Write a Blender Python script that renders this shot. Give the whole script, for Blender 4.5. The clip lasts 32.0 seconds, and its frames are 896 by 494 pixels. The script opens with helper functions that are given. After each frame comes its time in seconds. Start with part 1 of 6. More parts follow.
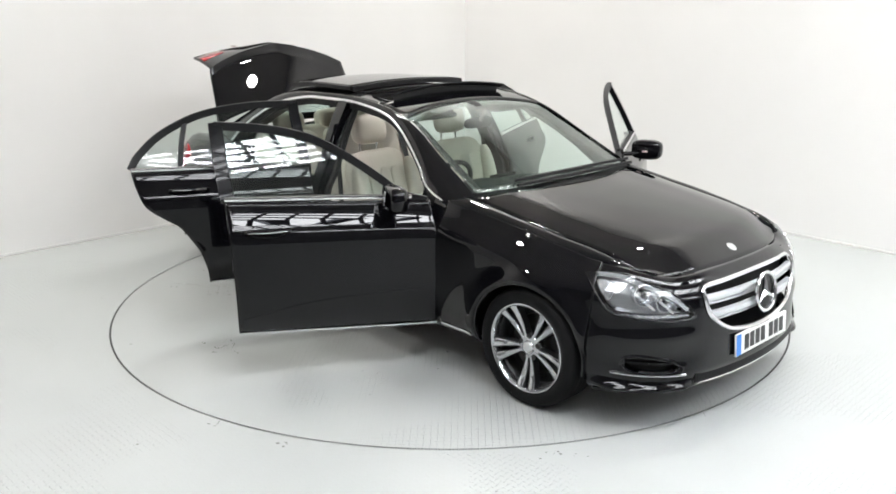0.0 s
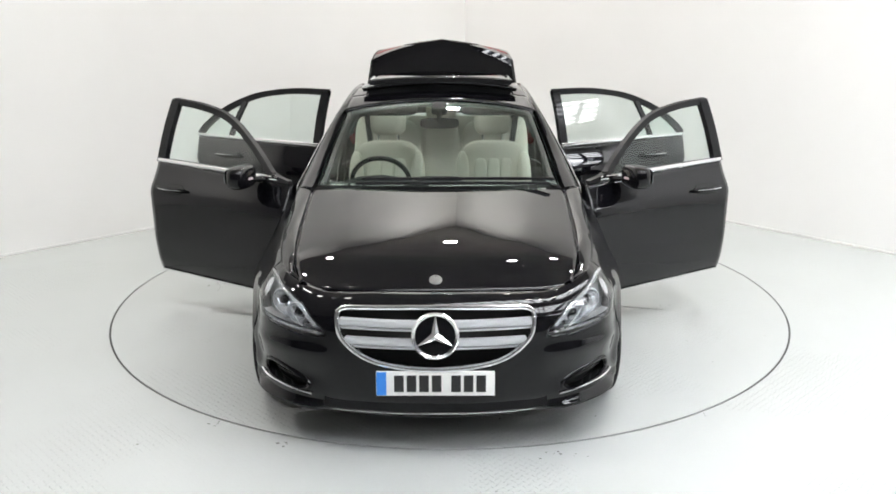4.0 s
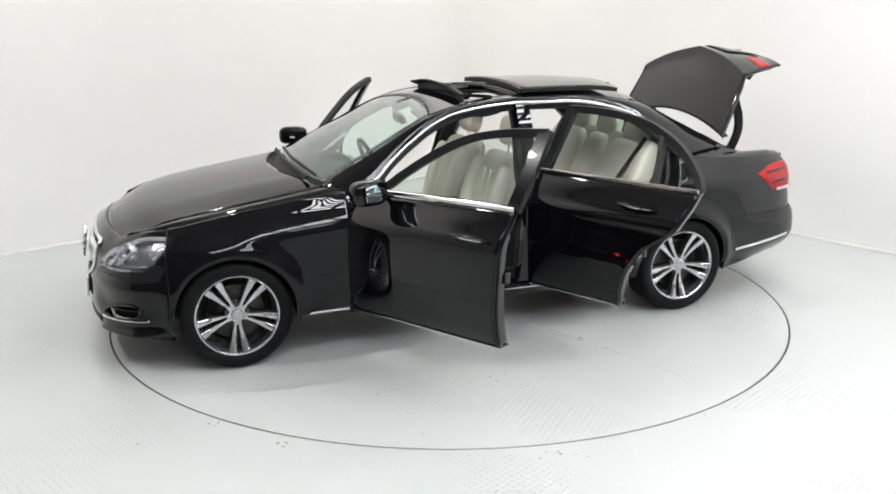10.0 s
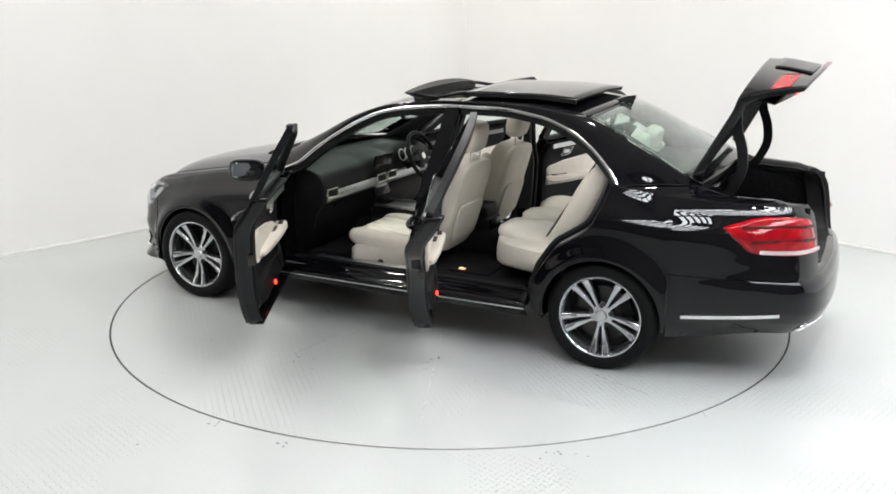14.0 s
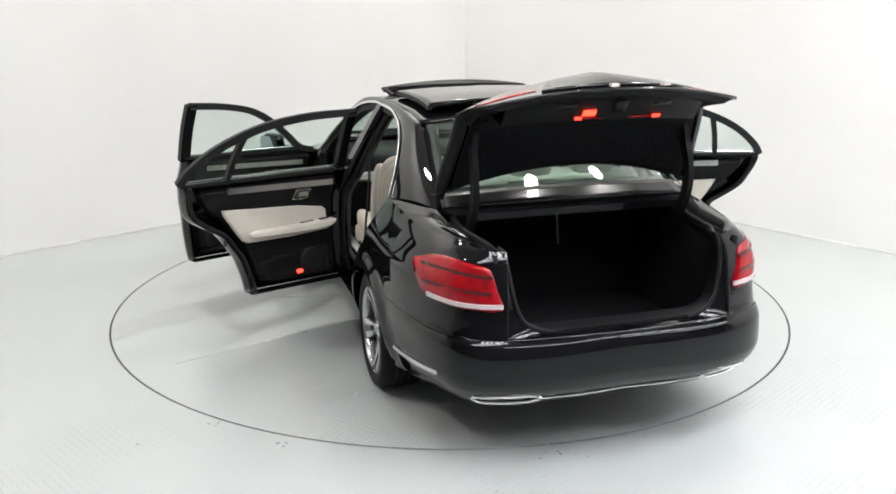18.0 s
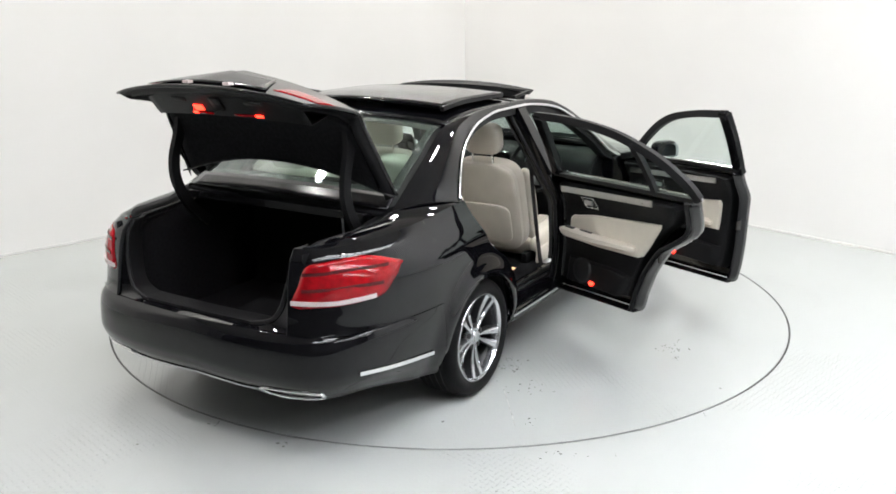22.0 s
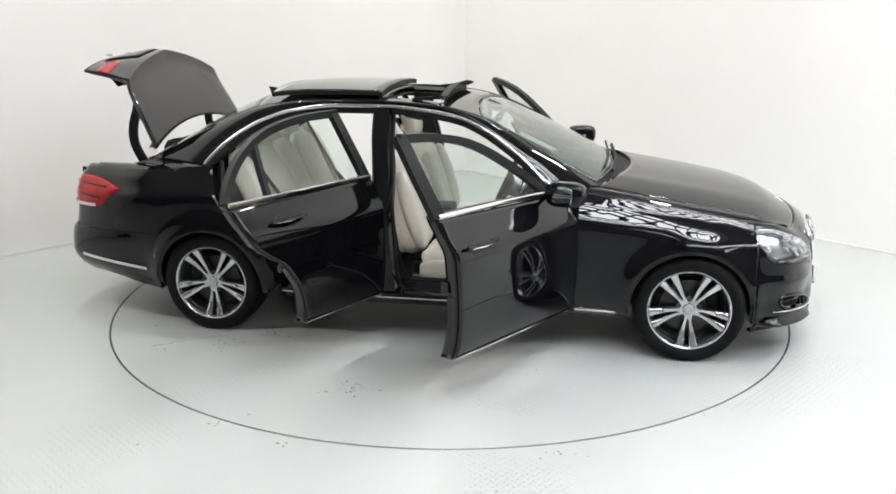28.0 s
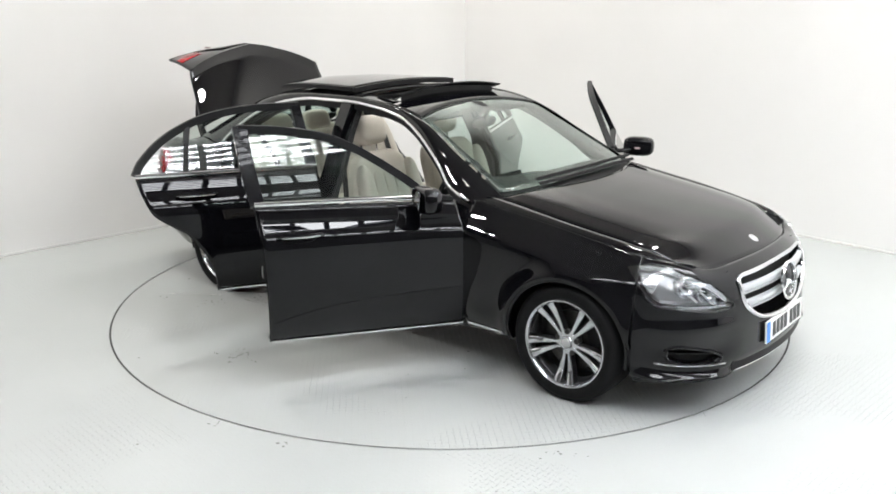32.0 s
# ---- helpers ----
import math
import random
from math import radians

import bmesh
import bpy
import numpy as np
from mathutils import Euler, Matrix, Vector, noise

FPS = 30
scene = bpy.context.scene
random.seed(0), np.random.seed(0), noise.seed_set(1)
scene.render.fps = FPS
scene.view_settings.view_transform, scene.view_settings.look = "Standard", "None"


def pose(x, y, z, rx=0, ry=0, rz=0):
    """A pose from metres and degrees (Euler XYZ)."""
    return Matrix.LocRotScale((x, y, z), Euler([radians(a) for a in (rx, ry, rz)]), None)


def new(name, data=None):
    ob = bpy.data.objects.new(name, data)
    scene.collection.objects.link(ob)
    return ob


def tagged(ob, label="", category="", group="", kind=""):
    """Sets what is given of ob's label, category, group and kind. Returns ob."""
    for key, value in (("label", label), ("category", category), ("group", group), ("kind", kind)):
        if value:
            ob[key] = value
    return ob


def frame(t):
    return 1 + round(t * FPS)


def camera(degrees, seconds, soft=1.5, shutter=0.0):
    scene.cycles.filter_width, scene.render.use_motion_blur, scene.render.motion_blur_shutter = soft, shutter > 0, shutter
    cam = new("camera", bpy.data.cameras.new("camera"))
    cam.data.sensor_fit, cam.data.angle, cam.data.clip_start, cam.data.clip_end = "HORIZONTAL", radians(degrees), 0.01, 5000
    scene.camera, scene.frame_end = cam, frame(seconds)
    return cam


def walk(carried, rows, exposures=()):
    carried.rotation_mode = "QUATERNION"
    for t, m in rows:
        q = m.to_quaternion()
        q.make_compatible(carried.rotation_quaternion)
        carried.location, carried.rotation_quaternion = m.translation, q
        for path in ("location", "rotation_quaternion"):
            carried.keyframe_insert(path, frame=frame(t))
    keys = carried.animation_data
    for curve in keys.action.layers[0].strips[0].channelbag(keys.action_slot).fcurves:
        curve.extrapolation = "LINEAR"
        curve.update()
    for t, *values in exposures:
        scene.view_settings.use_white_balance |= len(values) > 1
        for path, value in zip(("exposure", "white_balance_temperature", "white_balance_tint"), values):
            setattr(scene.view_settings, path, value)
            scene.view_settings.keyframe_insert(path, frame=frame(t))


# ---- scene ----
# ---- camera: it stands still; the car turns on a turntable ----
cam = camera(54.52, 32.0, soft=1.7)
EYE = Matrix(((0.99999806, 0.00087219, 0.00176730, 0.0),
              (0.00147034, 0.26694979, -0.96370932, -5.84786),
              (-0.00131232, 0.96371005, 0.26694799, 1.95924),
              (0.0, 0.0, 0.0, 1.0)))
walk(cam, [(0.0, EYE), (32.0, EYE)])

# ---- light ----
world = bpy.data.worlds.new("world")
scene.world = world
world.use_nodes = True
world.node_tree.nodes["Background"].inputs[0].default_value = (0.95, 0.97, 1.0, 1)
world.node_tree.nodes["Background"].inputs[1].default_value = 0.15


def area_lamp(name, m, sx, sy, watts, colour=(1, 1, 1)):
    data = bpy.data.lights.new(name, "AREA")
    data.shape, data.size, data.size_y, data.energy, data.color = "ELLIPSE", sx, sy, watts, colour
    ob = new(name, data)
    ob.matrix_world = m
    # every such lamp is added fill hung under the ceiling
    return tagged(ob, "added unseen fill lamp under the ceiling", "light", kind="structure")


# ---- materials ----
def material(name, colour, rough=0.5, metal=0.0, coat=0.0, vary=0.0, scale=6.0, bump=0.0, bump_scale=200.0, spec=0.5, rough_vary=0.0, coat_ior=1.33):
    """A surface with grain at two scales: colour drift, roughness drift and fine relief."""
    m = bpy.data.materials.new(name)
    m.use_nodes = True
    nt = m.node_tree
    b = nt.nodes["Principled BSDF"]
    b.inputs["Base Color"].default_value = (*colour, 1)
    b.inputs["Roughness"].default_value = rough
    b.inputs["Metallic"].default_value = metal
    b.inputs["Specular IOR Level"].default_value = spec
    b.inputs["Coat Weight"].default_value = coat
    b.inputs["Coat Roughness"].default_value = 0.012
    b.inputs["Coat IOR"].default_value = coat_ior
    co = nt.nodes.new("ShaderNodeTexCoord")
    if vary or rough_vary:
        n = nt.nodes.new("ShaderNodeTexNoise")
        n.inputs["Scale"].default_value, n.inputs["Detail"].default_value = scale, 6
        nt.links.new(co.outputs["Object"], n.inputs["Vector"])
        if vary:
            r = nt.nodes.new("ShaderNodeValToRGB")
            r.color_ramp.elements[0].position, r.color_ramp.elements[1].position = 0.3, 0.7
            r.color_ramp.elements[0].color = (*[c * (1 - vary) for c in colour], 1)
            r.color_ramp.elements[1].color = (*[min(1, c * (1 + vary)) for c in colour], 1)
            nt.links.new(n.outputs["Fac"], r.inputs[0])
            nt.links.new(r.outputs[0], b.inputs["Base Color"])
        if rough_vary:
            k = nt.nodes.new("ShaderNodeMapRange")
            k.inputs["To Min"].default_value, k.inputs["To Max"].default_value = max(0, rough - rough_vary), min(1, rough + rough_vary)
            nt.links.new(n.outputs["Fac"], k.inputs["Value"])
            nt.links.new(k.outputs[0], b.inputs["Roughness"])
    if bump:
        f = nt.nodes.new("ShaderNodeTexNoise")
        f.inputs["Scale"].default_value, f.inputs["Detail"].default_value = bump_scale, 4
        nt.links.new(co.outputs["Object"], f.inputs["Vector"])
        p = nt.nodes.new("ShaderNodeBump")
        p.inputs["Strength"].default_value, p.inputs["Distance"].default_value = bump, 0.002
        nt.links.new(f.outputs["Fac"], p.inputs["Height"])
        nt.links.new(p.outputs[0], b.inputs["Normal"])
    return m


def glass_material(name, tint, gloss=1.0, ior=1.5):
    """Thin clear pane: it lets light straight through and mirrors by Fresnel."""
    m = bpy.data.materials.new(name)
    m.use_nodes = True
    nt = m.node_tree
    nt.nodes.clear()
    out = nt.nodes.new("ShaderNodeOutputMaterial")
    t = nt.nodes.new("ShaderNodeBsdfTransparent")
    t.inputs[0].default_value = (*tint, 1)
    g = nt.nodes.new("ShaderNodeBsdfGlossy")
    g.inputs["Roughness"].default_value = 0.0
    g.inputs["Color"].default_value = (gloss, gloss, gloss, 1)
    lw = nt.nodes.new("ShaderNodeLayerWeight")
    lw.inputs["Blend"].default_value = 0.5
    p = nt.nodes.new("ShaderNodeMath")
    p.operation = "POWER"
    p.inputs[1].default_value = 5.0
    nt.links.new(lw.outputs["Facing"], p.inputs[0])
    f = nt.nodes.new("ShaderNodeMapRange")
    r0 = ((ior - 1) / (ior + 1)) ** 2 * 1.25
    f.inputs["To Min"].default_value, f.inputs["To Max"].default_value = r0, 1.0
    nt.links.new(p.outputs[0], f.inputs["Value"])
    x = nt.nodes.new("ShaderNodeMixShader")
    nt.links.new(f.outputs[0], x.inputs[0])
    nt.links.new(t.outputs[0], x.inputs[1])
    nt.links.new(g.outputs[0], x.inputs[2])
    nt.links.new(x.outputs[0], out.inputs[0])
    return m


def glow(name, colour, strength):
    m = bpy.data.materials.new(name)
    m.use_nodes = True
    b = m.node_tree.nodes["Principled BSDF"]
    b.inputs["Base Color"].default_value = (*colour, 1)
    b.inputs["Emission Color"].default_value = (*colour, 1)
    b.inputs["Emission Strength"].default_value = strength
    return m


def chequer_plate(name, colour):
    """Painted steel plate with small raised lozenges at right angles, worn smooth in patches and scuffed."""
    m = material(name, colour, 0.27, vary=0.03, scale=0.6)
    nt = m.node_tree
    b = nt.nodes["Principled BSDF"]
    co = nt.nodes.new("ShaderNodeTexCoord")

    def math_node(op, a, c=None):
        n = nt.nodes.new("ShaderNodeMath")
        n.operation = op
        for i, v in enumerate((a, c)):
            if v is None:
                continue
            if isinstance(v, (int, float)):
                n.inputs[i].default_value = v
            else:
                nt.links.new(v, n.inputs[i])
        return n.outputs[0]

    rot = nt.nodes.new("ShaderNodeMapping")
    rot.inputs["Rotation"].default_value = (0, 0, radians(45))
    rot.inputs["Scale"].default_value = (31, 31, 31)
    nt.links.new(co.outputs["Object"], rot.inputs[0])
    sep = nt.nodes.new("ShaderNodeSeparateXYZ")
    nt.links.new(rot.outputs[0], sep.inputs[0])
    x, y = sep.outputs[0], sep.outputs[1]
    fx = math_node("SUBTRACT", math_node("FRACT", x), 0.5)
    fy = math_node("SUBTRACT", math_node("FRACT", y), 0.5)
    par = math_node("MODULO", math_node("ABSOLUTE", math_node("ADD", math_node("FLOOR", x), math_node("FLOOR", y))), 2.0)
    ax, ay = math_node("ABSOLUTE", fx), math_node("ABSOLUTE", fy)
    inv = math_node("SUBTRACT", 1.0, par)
    u = math_node("ADD", math_node("MULTIPLY", ax, par), math_node("MULTIPLY", ay, inv))
    v = math_node("ADD", math_node("MULTIPLY", ay, par), math_node("MULTIPLY", ax, inv))
    d = math_node("ADD", math_node("MULTIPLY", u, 2.1), math_node("MULTIPLY", v, 7.0))
    h = nt.nodes.new("ShaderNodeMapRange")
    h.inputs["From Min"].default_value, h.inputs["From Max"].default_value = 0.7, 1.0
    h.inputs["To Min"].default_value, h.inputs["To Max"].default_value = 1.0, 0.0
    nt.links.new(d, h.inputs["Value"])
    bump = nt.nodes.new("ShaderNodeBump")
    bump.inputs["Strength"].default_value, bump.inputs["Distance"].default_value = 0.9, 0.008
    worn = nt.nodes.new("ShaderNodeTexNoise")
    worn.inputs["Scale"].default_value, worn.inputs["Detail"].default_value = 0.75, 3
    nt.links.new(co.outputs["Object"], worn.inputs["Vector"])
    keep = nt.nodes.new("ShaderNodeMapRange")
    keep.inputs["From Min"].default_value, keep.inputs["From Max"].default_value = 0.50, 0.60
    keep.inputs["To Min"].default_value, keep.inputs["To Max"].default_value = 0.03, 1.0
    nt.links.new(worn.outputs["Fac"], keep.inputs["Value"])
    nt.links.new(math_node("MULTIPLY", h.outputs[0], keep.outputs[0]), bump.inputs["Height"])
    nt.links.new(bump.outputs[0], b.inputs["Normal"])
    # tiny dark specks of grit, sparse
    n = nt.nodes.new("ShaderNodeTexVoronoi")
    n.inputs["Scale"].default_value = 3.2
    nt.links.new(co.outputs["Object"], n.inputs["Vector"])
    k = nt.nodes.new("ShaderNodeMapRange")
    k.inputs["From Min"].default_value, k.inputs["From Max"].default_value = 0.012, 0.03
    k.inputs["To Min"].default_value, k.inputs["To Max"].default_value = 0.75, 0.0
    nt.links.new(n.outputs["Distance"], k.inputs["Value"])
    mix = nt.nodes.new("ShaderNodeMix")
    mix.data_type = "RGBA"
    old = b.inputs["Base Color"].links[0].from_socket
    nt.links.new(k.outputs[0], mix.inputs[0])
    nt.links.new(old, mix.inputs[6])
    mix.inputs[7].default_value = (0.12, 0.115, 0.11, 1)
    nt.links.new(mix.outputs[2], b.inputs["Base Color"])
    return m


WALL = material("white_wall_paint", (0.80, 0.79, 0.775), 0.65, vary=0.02, scale=0.8, bump=0.15, bump_scale=60)
FLOOR = chequer_plate("painted_chequer_plate", (0.400, 0.414, 0.405))
PIT = material("dark_gap", (0.03, 0.03, 0.03), 0.9, vary=0.3)
SKIRT = material("skirting_paint", (0.62, 0.615, 0.60), 0.5, vary=0.03)
ROOFING = material("roof_lining", (0.44, 0.415, 0.39), 0.8, vary=0.15, scale=0.7)
# dark grey puts the shade of the hall into the wall's colour
DARKWALL = material("hall_shade_wall", (0.10, 0.10, 0.10), 0.8, vary=0.2, scale=0.6)
STEEL = material("painted_steel_bar", (0.16, 0.17, 0.19), 0.5, vary=0.1)
SKYPANE = glow("skylight_pane", (0.95, 0.97, 1.0), 29.0)
SPOTGLOW = glow("spot_lamp_face", (1.0, 0.97, 0.92), 90.0)
PAINT = material("black_car_paint", (0.0032, 0.0032, 0.0042), 0.5, coat=1.0, spec=0.0, rough_vary=0.05, scale=300, coat_ior=1.62)
CHROME = material("polished_chrome", (0.82, 0.82, 0.83), 0.16, metal=1.0, rough_vary=0.04, scale=40)
SATIN = material("satin_aluminium", (0.55, 0.56, 0.57), 0.3, metal=1.0, rough_vary=0.08, scale=60)
ALLOY = material("machined_alloy", (0.56, 0.57, 0.59), 0.20, metal=0.92, vary=0.03, scale=12)
ALLOYDARK = material("grey_alloy_paint", (0.035, 0.036, 0.038), 0.35, metal=0.5, vary=0.1)
RUBBER = material("tyre_rubber", (0.0050, 0.0050, 0.0055), 0.62, spec=0.15, vary=0.2, scale=20, bump=0.3, bump_scale=150)
SEAL = material("black_rubber_seal", (0.007, 0.007, 0.008), 0.5, vary=0.1, spec=0.3)
PLASTIC = material("black_trim_plastic", (0.0062, 0.0062, 0.007), 0.5, vary=0.15, scale=30, bump=0.25, bump_scale=500, spec=0.18)
GLOSSBLACK = material("gloss_black_trim", (0.005, 0.005, 0.006), 0.2, coat=0.35, spec=0.1, rough_vary=0.05, scale=30)
CARPET = material("black_carpet", (0.010, 0.010, 0.0112), 0.95, vary=0.35, scale=60, bump=0.8, bump_scale=700, spec=0.1)
CREAM = material("cream_leather", (0.61, 0.56, 0.485), 0.45, vary=0.06, scale=7, bump=0.35, bump_scale=260, rough_vary=0.08)
LINER = material("dark_headliner", (0.030, 0.030, 0.031), 0.9, vary=0.05, scale=30, bump=0.3, bump_scale=400)
GLASS = glass_material("green_tinted_glass", (0.80, 0.88, 0.85))
ROOFGLASS = glass_material("dark_roof_glass", (0.03, 0.035, 0.035))
LENS = glass_material("clear_lamp_lens", (0.93, 0.94, 0.95))
REDLENS = material("red_lamp_plastic", (0.28, 0.002, 0.006), 0.06, vary=0.25, scale=25, spec=0.4)
DEEPRED = material("deep_red_lamp_plastic", (0.07, 0.001, 0.003), 0.08, vary=0.2, scale=30, spec=0.4)
WHITELENS = material("frosted_lamp_plastic", (0.56, 0.46, 0.46), 0.2, coat=0.6, vary=0.05)
REFLECTOR = material("lamp_reflector", (0.62, 0.63, 0.65), 0.24, metal=0.75, rough_vary=0.05, scale=50)
LAMPDARK = material("lamp_bezel", (0.42, 0.425, 0.435), 0.28, metal=0.75, vary=0.1)
MIRROR = material("mirror_glass", (0.42, 0.45, 0.47), 0.01, metal=1.0)
PLATE = material("white_plate", (0.82, 0.82, 0.80), 0.35, vary=0.02)
PLATEBLUE = material("blue_plate_band", (0.03, 0.22, 0.70), 0.35)
INK = material("black_lettering", (0.012, 0.012, 0.012), 0.4)
SILVER = material("silver_paint", (0.62, 0.63, 0.65), 0.32, metal=0.45, rough_vary=0.05, scale=40)
BRAKE = material("brake_steel", (0.06, 0.058, 0.055), 0.4, metal=1.0, vary=0.15, scale=40)
REDGLOW = glow("red_courtesy_lamp", (1.0, 0.025, 0.012), 9.0)
WARMGLOW = glow("warm_footwell_lamp", (1.0, 0.62, 0.35), 0.8)



def grazing_gloss(m, least):
    """The clear coat's gloss grows from a share of itself, seen straight on, to all of it at a glancing view."""
    nt = m.node_tree
    lw = nt.nodes.new("ShaderNodeLayerWeight")
    lw.inputs["Blend"].default_value = 0.5
    k = nt.nodes.new("ShaderNodeMapRange")
    k.inputs["From Max"].default_value = 0.75
    k.inputs["To Min"].default_value, k.inputs["To Max"].default_value = least, 1.0
    nt.links.new(lw.outputs["Facing"], k.inputs["Value"])
    nt.links.new(k.outputs[0], nt.nodes["Principled BSDF"].inputs["Coat Weight"])


grazing_gloss(PAINT, 0.42)


# ---- mesh helpers: a shape is (vertices, faces) ----
def part(name, shape, mat, parent=None, label="", smooth=True, solid=0.0, bevel=0.0, offset=-1.0, sharp=40):
    """Links one mesh object, under a thing or a part of it."""
    verts, faces = shape
    me = bpy.data.meshes.new(name)
    me.from_pydata([tuple(map(float, v)) for v in verts], [], [tuple(f) for f in faces])
    me.validate()
    bm = bmesh.new()
    bm.from_mesh(me)
    bmesh.ops.remove_doubles(bm, verts=bm.verts, dist=0.0002)
    bmesh.ops.recalc_face_normals(bm, faces=bm.faces) if not solid else None
    bm.to_mesh(me)
    bm.free()
    if smooth:
        me.polygons.foreach_set("use_smooth", [True] * len(me.polygons))
        me.set_sharp_from_angle(angle=radians(sharp))
    me.materials.append(mat)
    ob = new(name, me)
    if parent:
        ob.parent = parent
    if solid:
        s = ob.modifiers.new("thickness", "SOLIDIFY")
        s.thickness, s.offset = solid, offset
        s.use_even_offset = False
    if bevel:
        b = ob.modifiers.new("edge", "BEVEL")
        b.width, b.segments, b.limit_method, b.angle_limit = bevel, 2, "ANGLE", radians(35)
    if label:
        ob["label"] = label
    return ob


def thing(name, label, category, group="", kind="", at=None):
    ob = new(name)
    ob.empty_display_size = 0.1
    if at:
        ob.matrix_world = at
    return tagged(ob, label, category, group, kind)


def merge(*shapes):
    vs, fs = [], []
    for v, f in shapes:
        n = len(vs)
        vs += [tuple(q) for q in v]
        fs += [tuple(i + n for i in q) for q in f]
    return vs, fs


def side(shape, s):
    """The shape as it is, for s = 1, or mirrored to the other flank, for s = -1."""
    v, f = shape
    return shape if s > 0 else ([(a, -b, c) for a, b, c in v], [tuple(reversed(q)) for q in f])


def moved(shape, m):
    return [tuple(m @ Vector(q)) for q in shape[0]], shape[1]


def sheet(fn, nu, nv, wrap_u=False):
    """A grid of fn(u, v), u and v from 0 to 1."""
    vs = [tuple(fn(i / nu, j / nv)) for i in range(nu + 1) for j in range(nv + 1)]
    fs = [(i * (nv + 1) + j, (i + 1) * (nv + 1) + j, (i + 1) * (nv + 1) + j + 1, i * (nv + 1) + j + 1) for i in range(nu) for j in range(nv)]
    return vs, fs


def spl(*knots):
    """A smooth curve through (t, value...) knots, by monotone cubic pieces."""
    k = np.array(knots, float)
    k = k[np.argsort(k[:, 0])]
    t, y = k[:, 0], k[:, 1:]
    d = np.diff(y, axis=0) / np.diff(t)[:, None]
    m = np.zeros_like(y)
    m[0], m[-1] = d[0], d[-1]
    for i in range(1, len(t) - 1):
        same = d[i - 1] * d[i] > 0
        m[i] = np.where(same, 2 * d[i - 1] * d[i] / np.where(same, d[i - 1] + d[i], 1), 0)

    def f(q):
        q = min(max(q, t[0]), t[-1])
        i = min(max(int(np.searchsorted(t, q) - 1), 0), len(t) - 2)
        h = t[i + 1] - t[i]
        s = (q - t[i]) / h
        r = (2 * s**3 - 3 * s**2 + 1) * y[i] + (s**3 - 2 * s**2 + s) * h * m[i] + (3 * s**2 - 2 * s**3) * y[i + 1] + (s**3 - s**2) * h * m[i + 1]
        return float(r[0]) if len(r) == 1 else r
    return f


def chain(pts, closed=False):
    """A Catmull-Rom curve through points of any dimension, by t from 0 to 1 along its length."""
    p = np.array(pts, float)
    n = len(p)
    seg = n if closed else n - 1
    dist = [np.linalg.norm(p[(i + 1) % n] - p[i]) for i in range(seg)]
    cum = np.concatenate([[0], np.cumsum(dist)])

    def f(t):
        s = (t % 1.0 if closed else min(max(t, 0), 1)) * cum[-1]
        i = min(int(np.searchsorted(cum, s, "right") - 1), seg - 1)
        q = (s - cum[i]) / dist[i]
        a, b = p[i], p[(i + 1) % n]
        a0 = p[i - 1] if (closed or i > 0) else 2 * a - b
        b1 = p[(i + 2) % n] if (closed or i + 2 < n) else 2 * b - a
        return 0.5 * (2 * a + (b - a0) * q + (2 * a0 - 5 * a + 4 * b - b1) * q * q + (3 * a - a0 - 3 * b + b1) * q**3)
    return f


def sweep(path, section, n, closed=False, up=(0, 0, 1), ends=True, taper=None):
    """Sweeps a closed section (list of (side, up) offsets) along path(t)."""
    up = Vector(up)
    vs, k = [], len(section)
    cnt = n if closed else n + 1
    for i in range(cnt):
        t = i / n
        a = Vector(path(t))
        e = 0.5 / n
        d = Vector(path(t + e if closed or t + e <= 1 else 1)) - Vector(path(t - e if closed or t - e >= 0 else 0))
        d.normalize()
        r = d.cross(up).normalized()
        w = r.cross(d)
        z = taper(t) if taper else 1
        vs += [tuple(a + r * p * z + w * q * z) for p, q in section]
    fs = [(i * k + j, i * k + (j + 1) % k, ((i + 1) % cnt) * k + (j + 1) % k, ((i + 1) % cnt) * k + j) for i in range(n) for j in range(k)]
    if ends and not closed:
        fs += [tuple(range(k)), tuple(reversed(range((cnt - 1) * k, cnt * k)))]
    return vs, fs


def ring(r, n=10, flat=1.0):
    return [(r * math.cos(2 * math.pi * i / n), r * flat * math.sin(2 * math.pi * i / n)) for i in range(n)]


def block(x0, x1, y0, y1, z0, z1, r=0.01, seg=2, deform=None):
    """A box with rounded edges; deform bends it."""
    bm = bmesh.new()
    bmesh.ops.create_cube(bm, size=1)
    for v in bm.verts:
        v.co = Vector(((x0 + x1) / 2 + v.co.x * (x1 - x0), (y0 + y1) / 2 + v.co.y * (y1 - y0), (z0 + z1) / 2 + v.co.z * (z1 - z0)))
    if r:
        bmesh.ops.bevel(bm, geom=bm.edges[:], offset=r, segments=seg, profile=0.6, affect="EDGES")
    out = [tuple(v.co) for v in bm.verts], [tuple(v.index for v in f.verts) for f in bm.faces]
    bm.free()
    return ([tuple(deform(*v)) for v in out[0]], out[1]) if deform else out


def cushion(sx, sy, sz, power=3.0, n=14, crown=0.0):
    """A padded block round the origin: a superellipsoid of that size."""
    def f(u, v):
        a, b = (u * 2 - 1) * math.pi, (v - 0.5) * math.pi
        c = lambda q: math.copysign(abs(math.cos(q)) ** (2 / power), math.cos(q))
        s = lambda q: math.copysign(abs(math.sin(q)) ** (2 / power), math.sin(q))
        return sx / 2 * c(b) * c(a), sy / 2 * c(b) * s(a), sz / 2 * s(b)
    return sheet(f, n * 2, n)


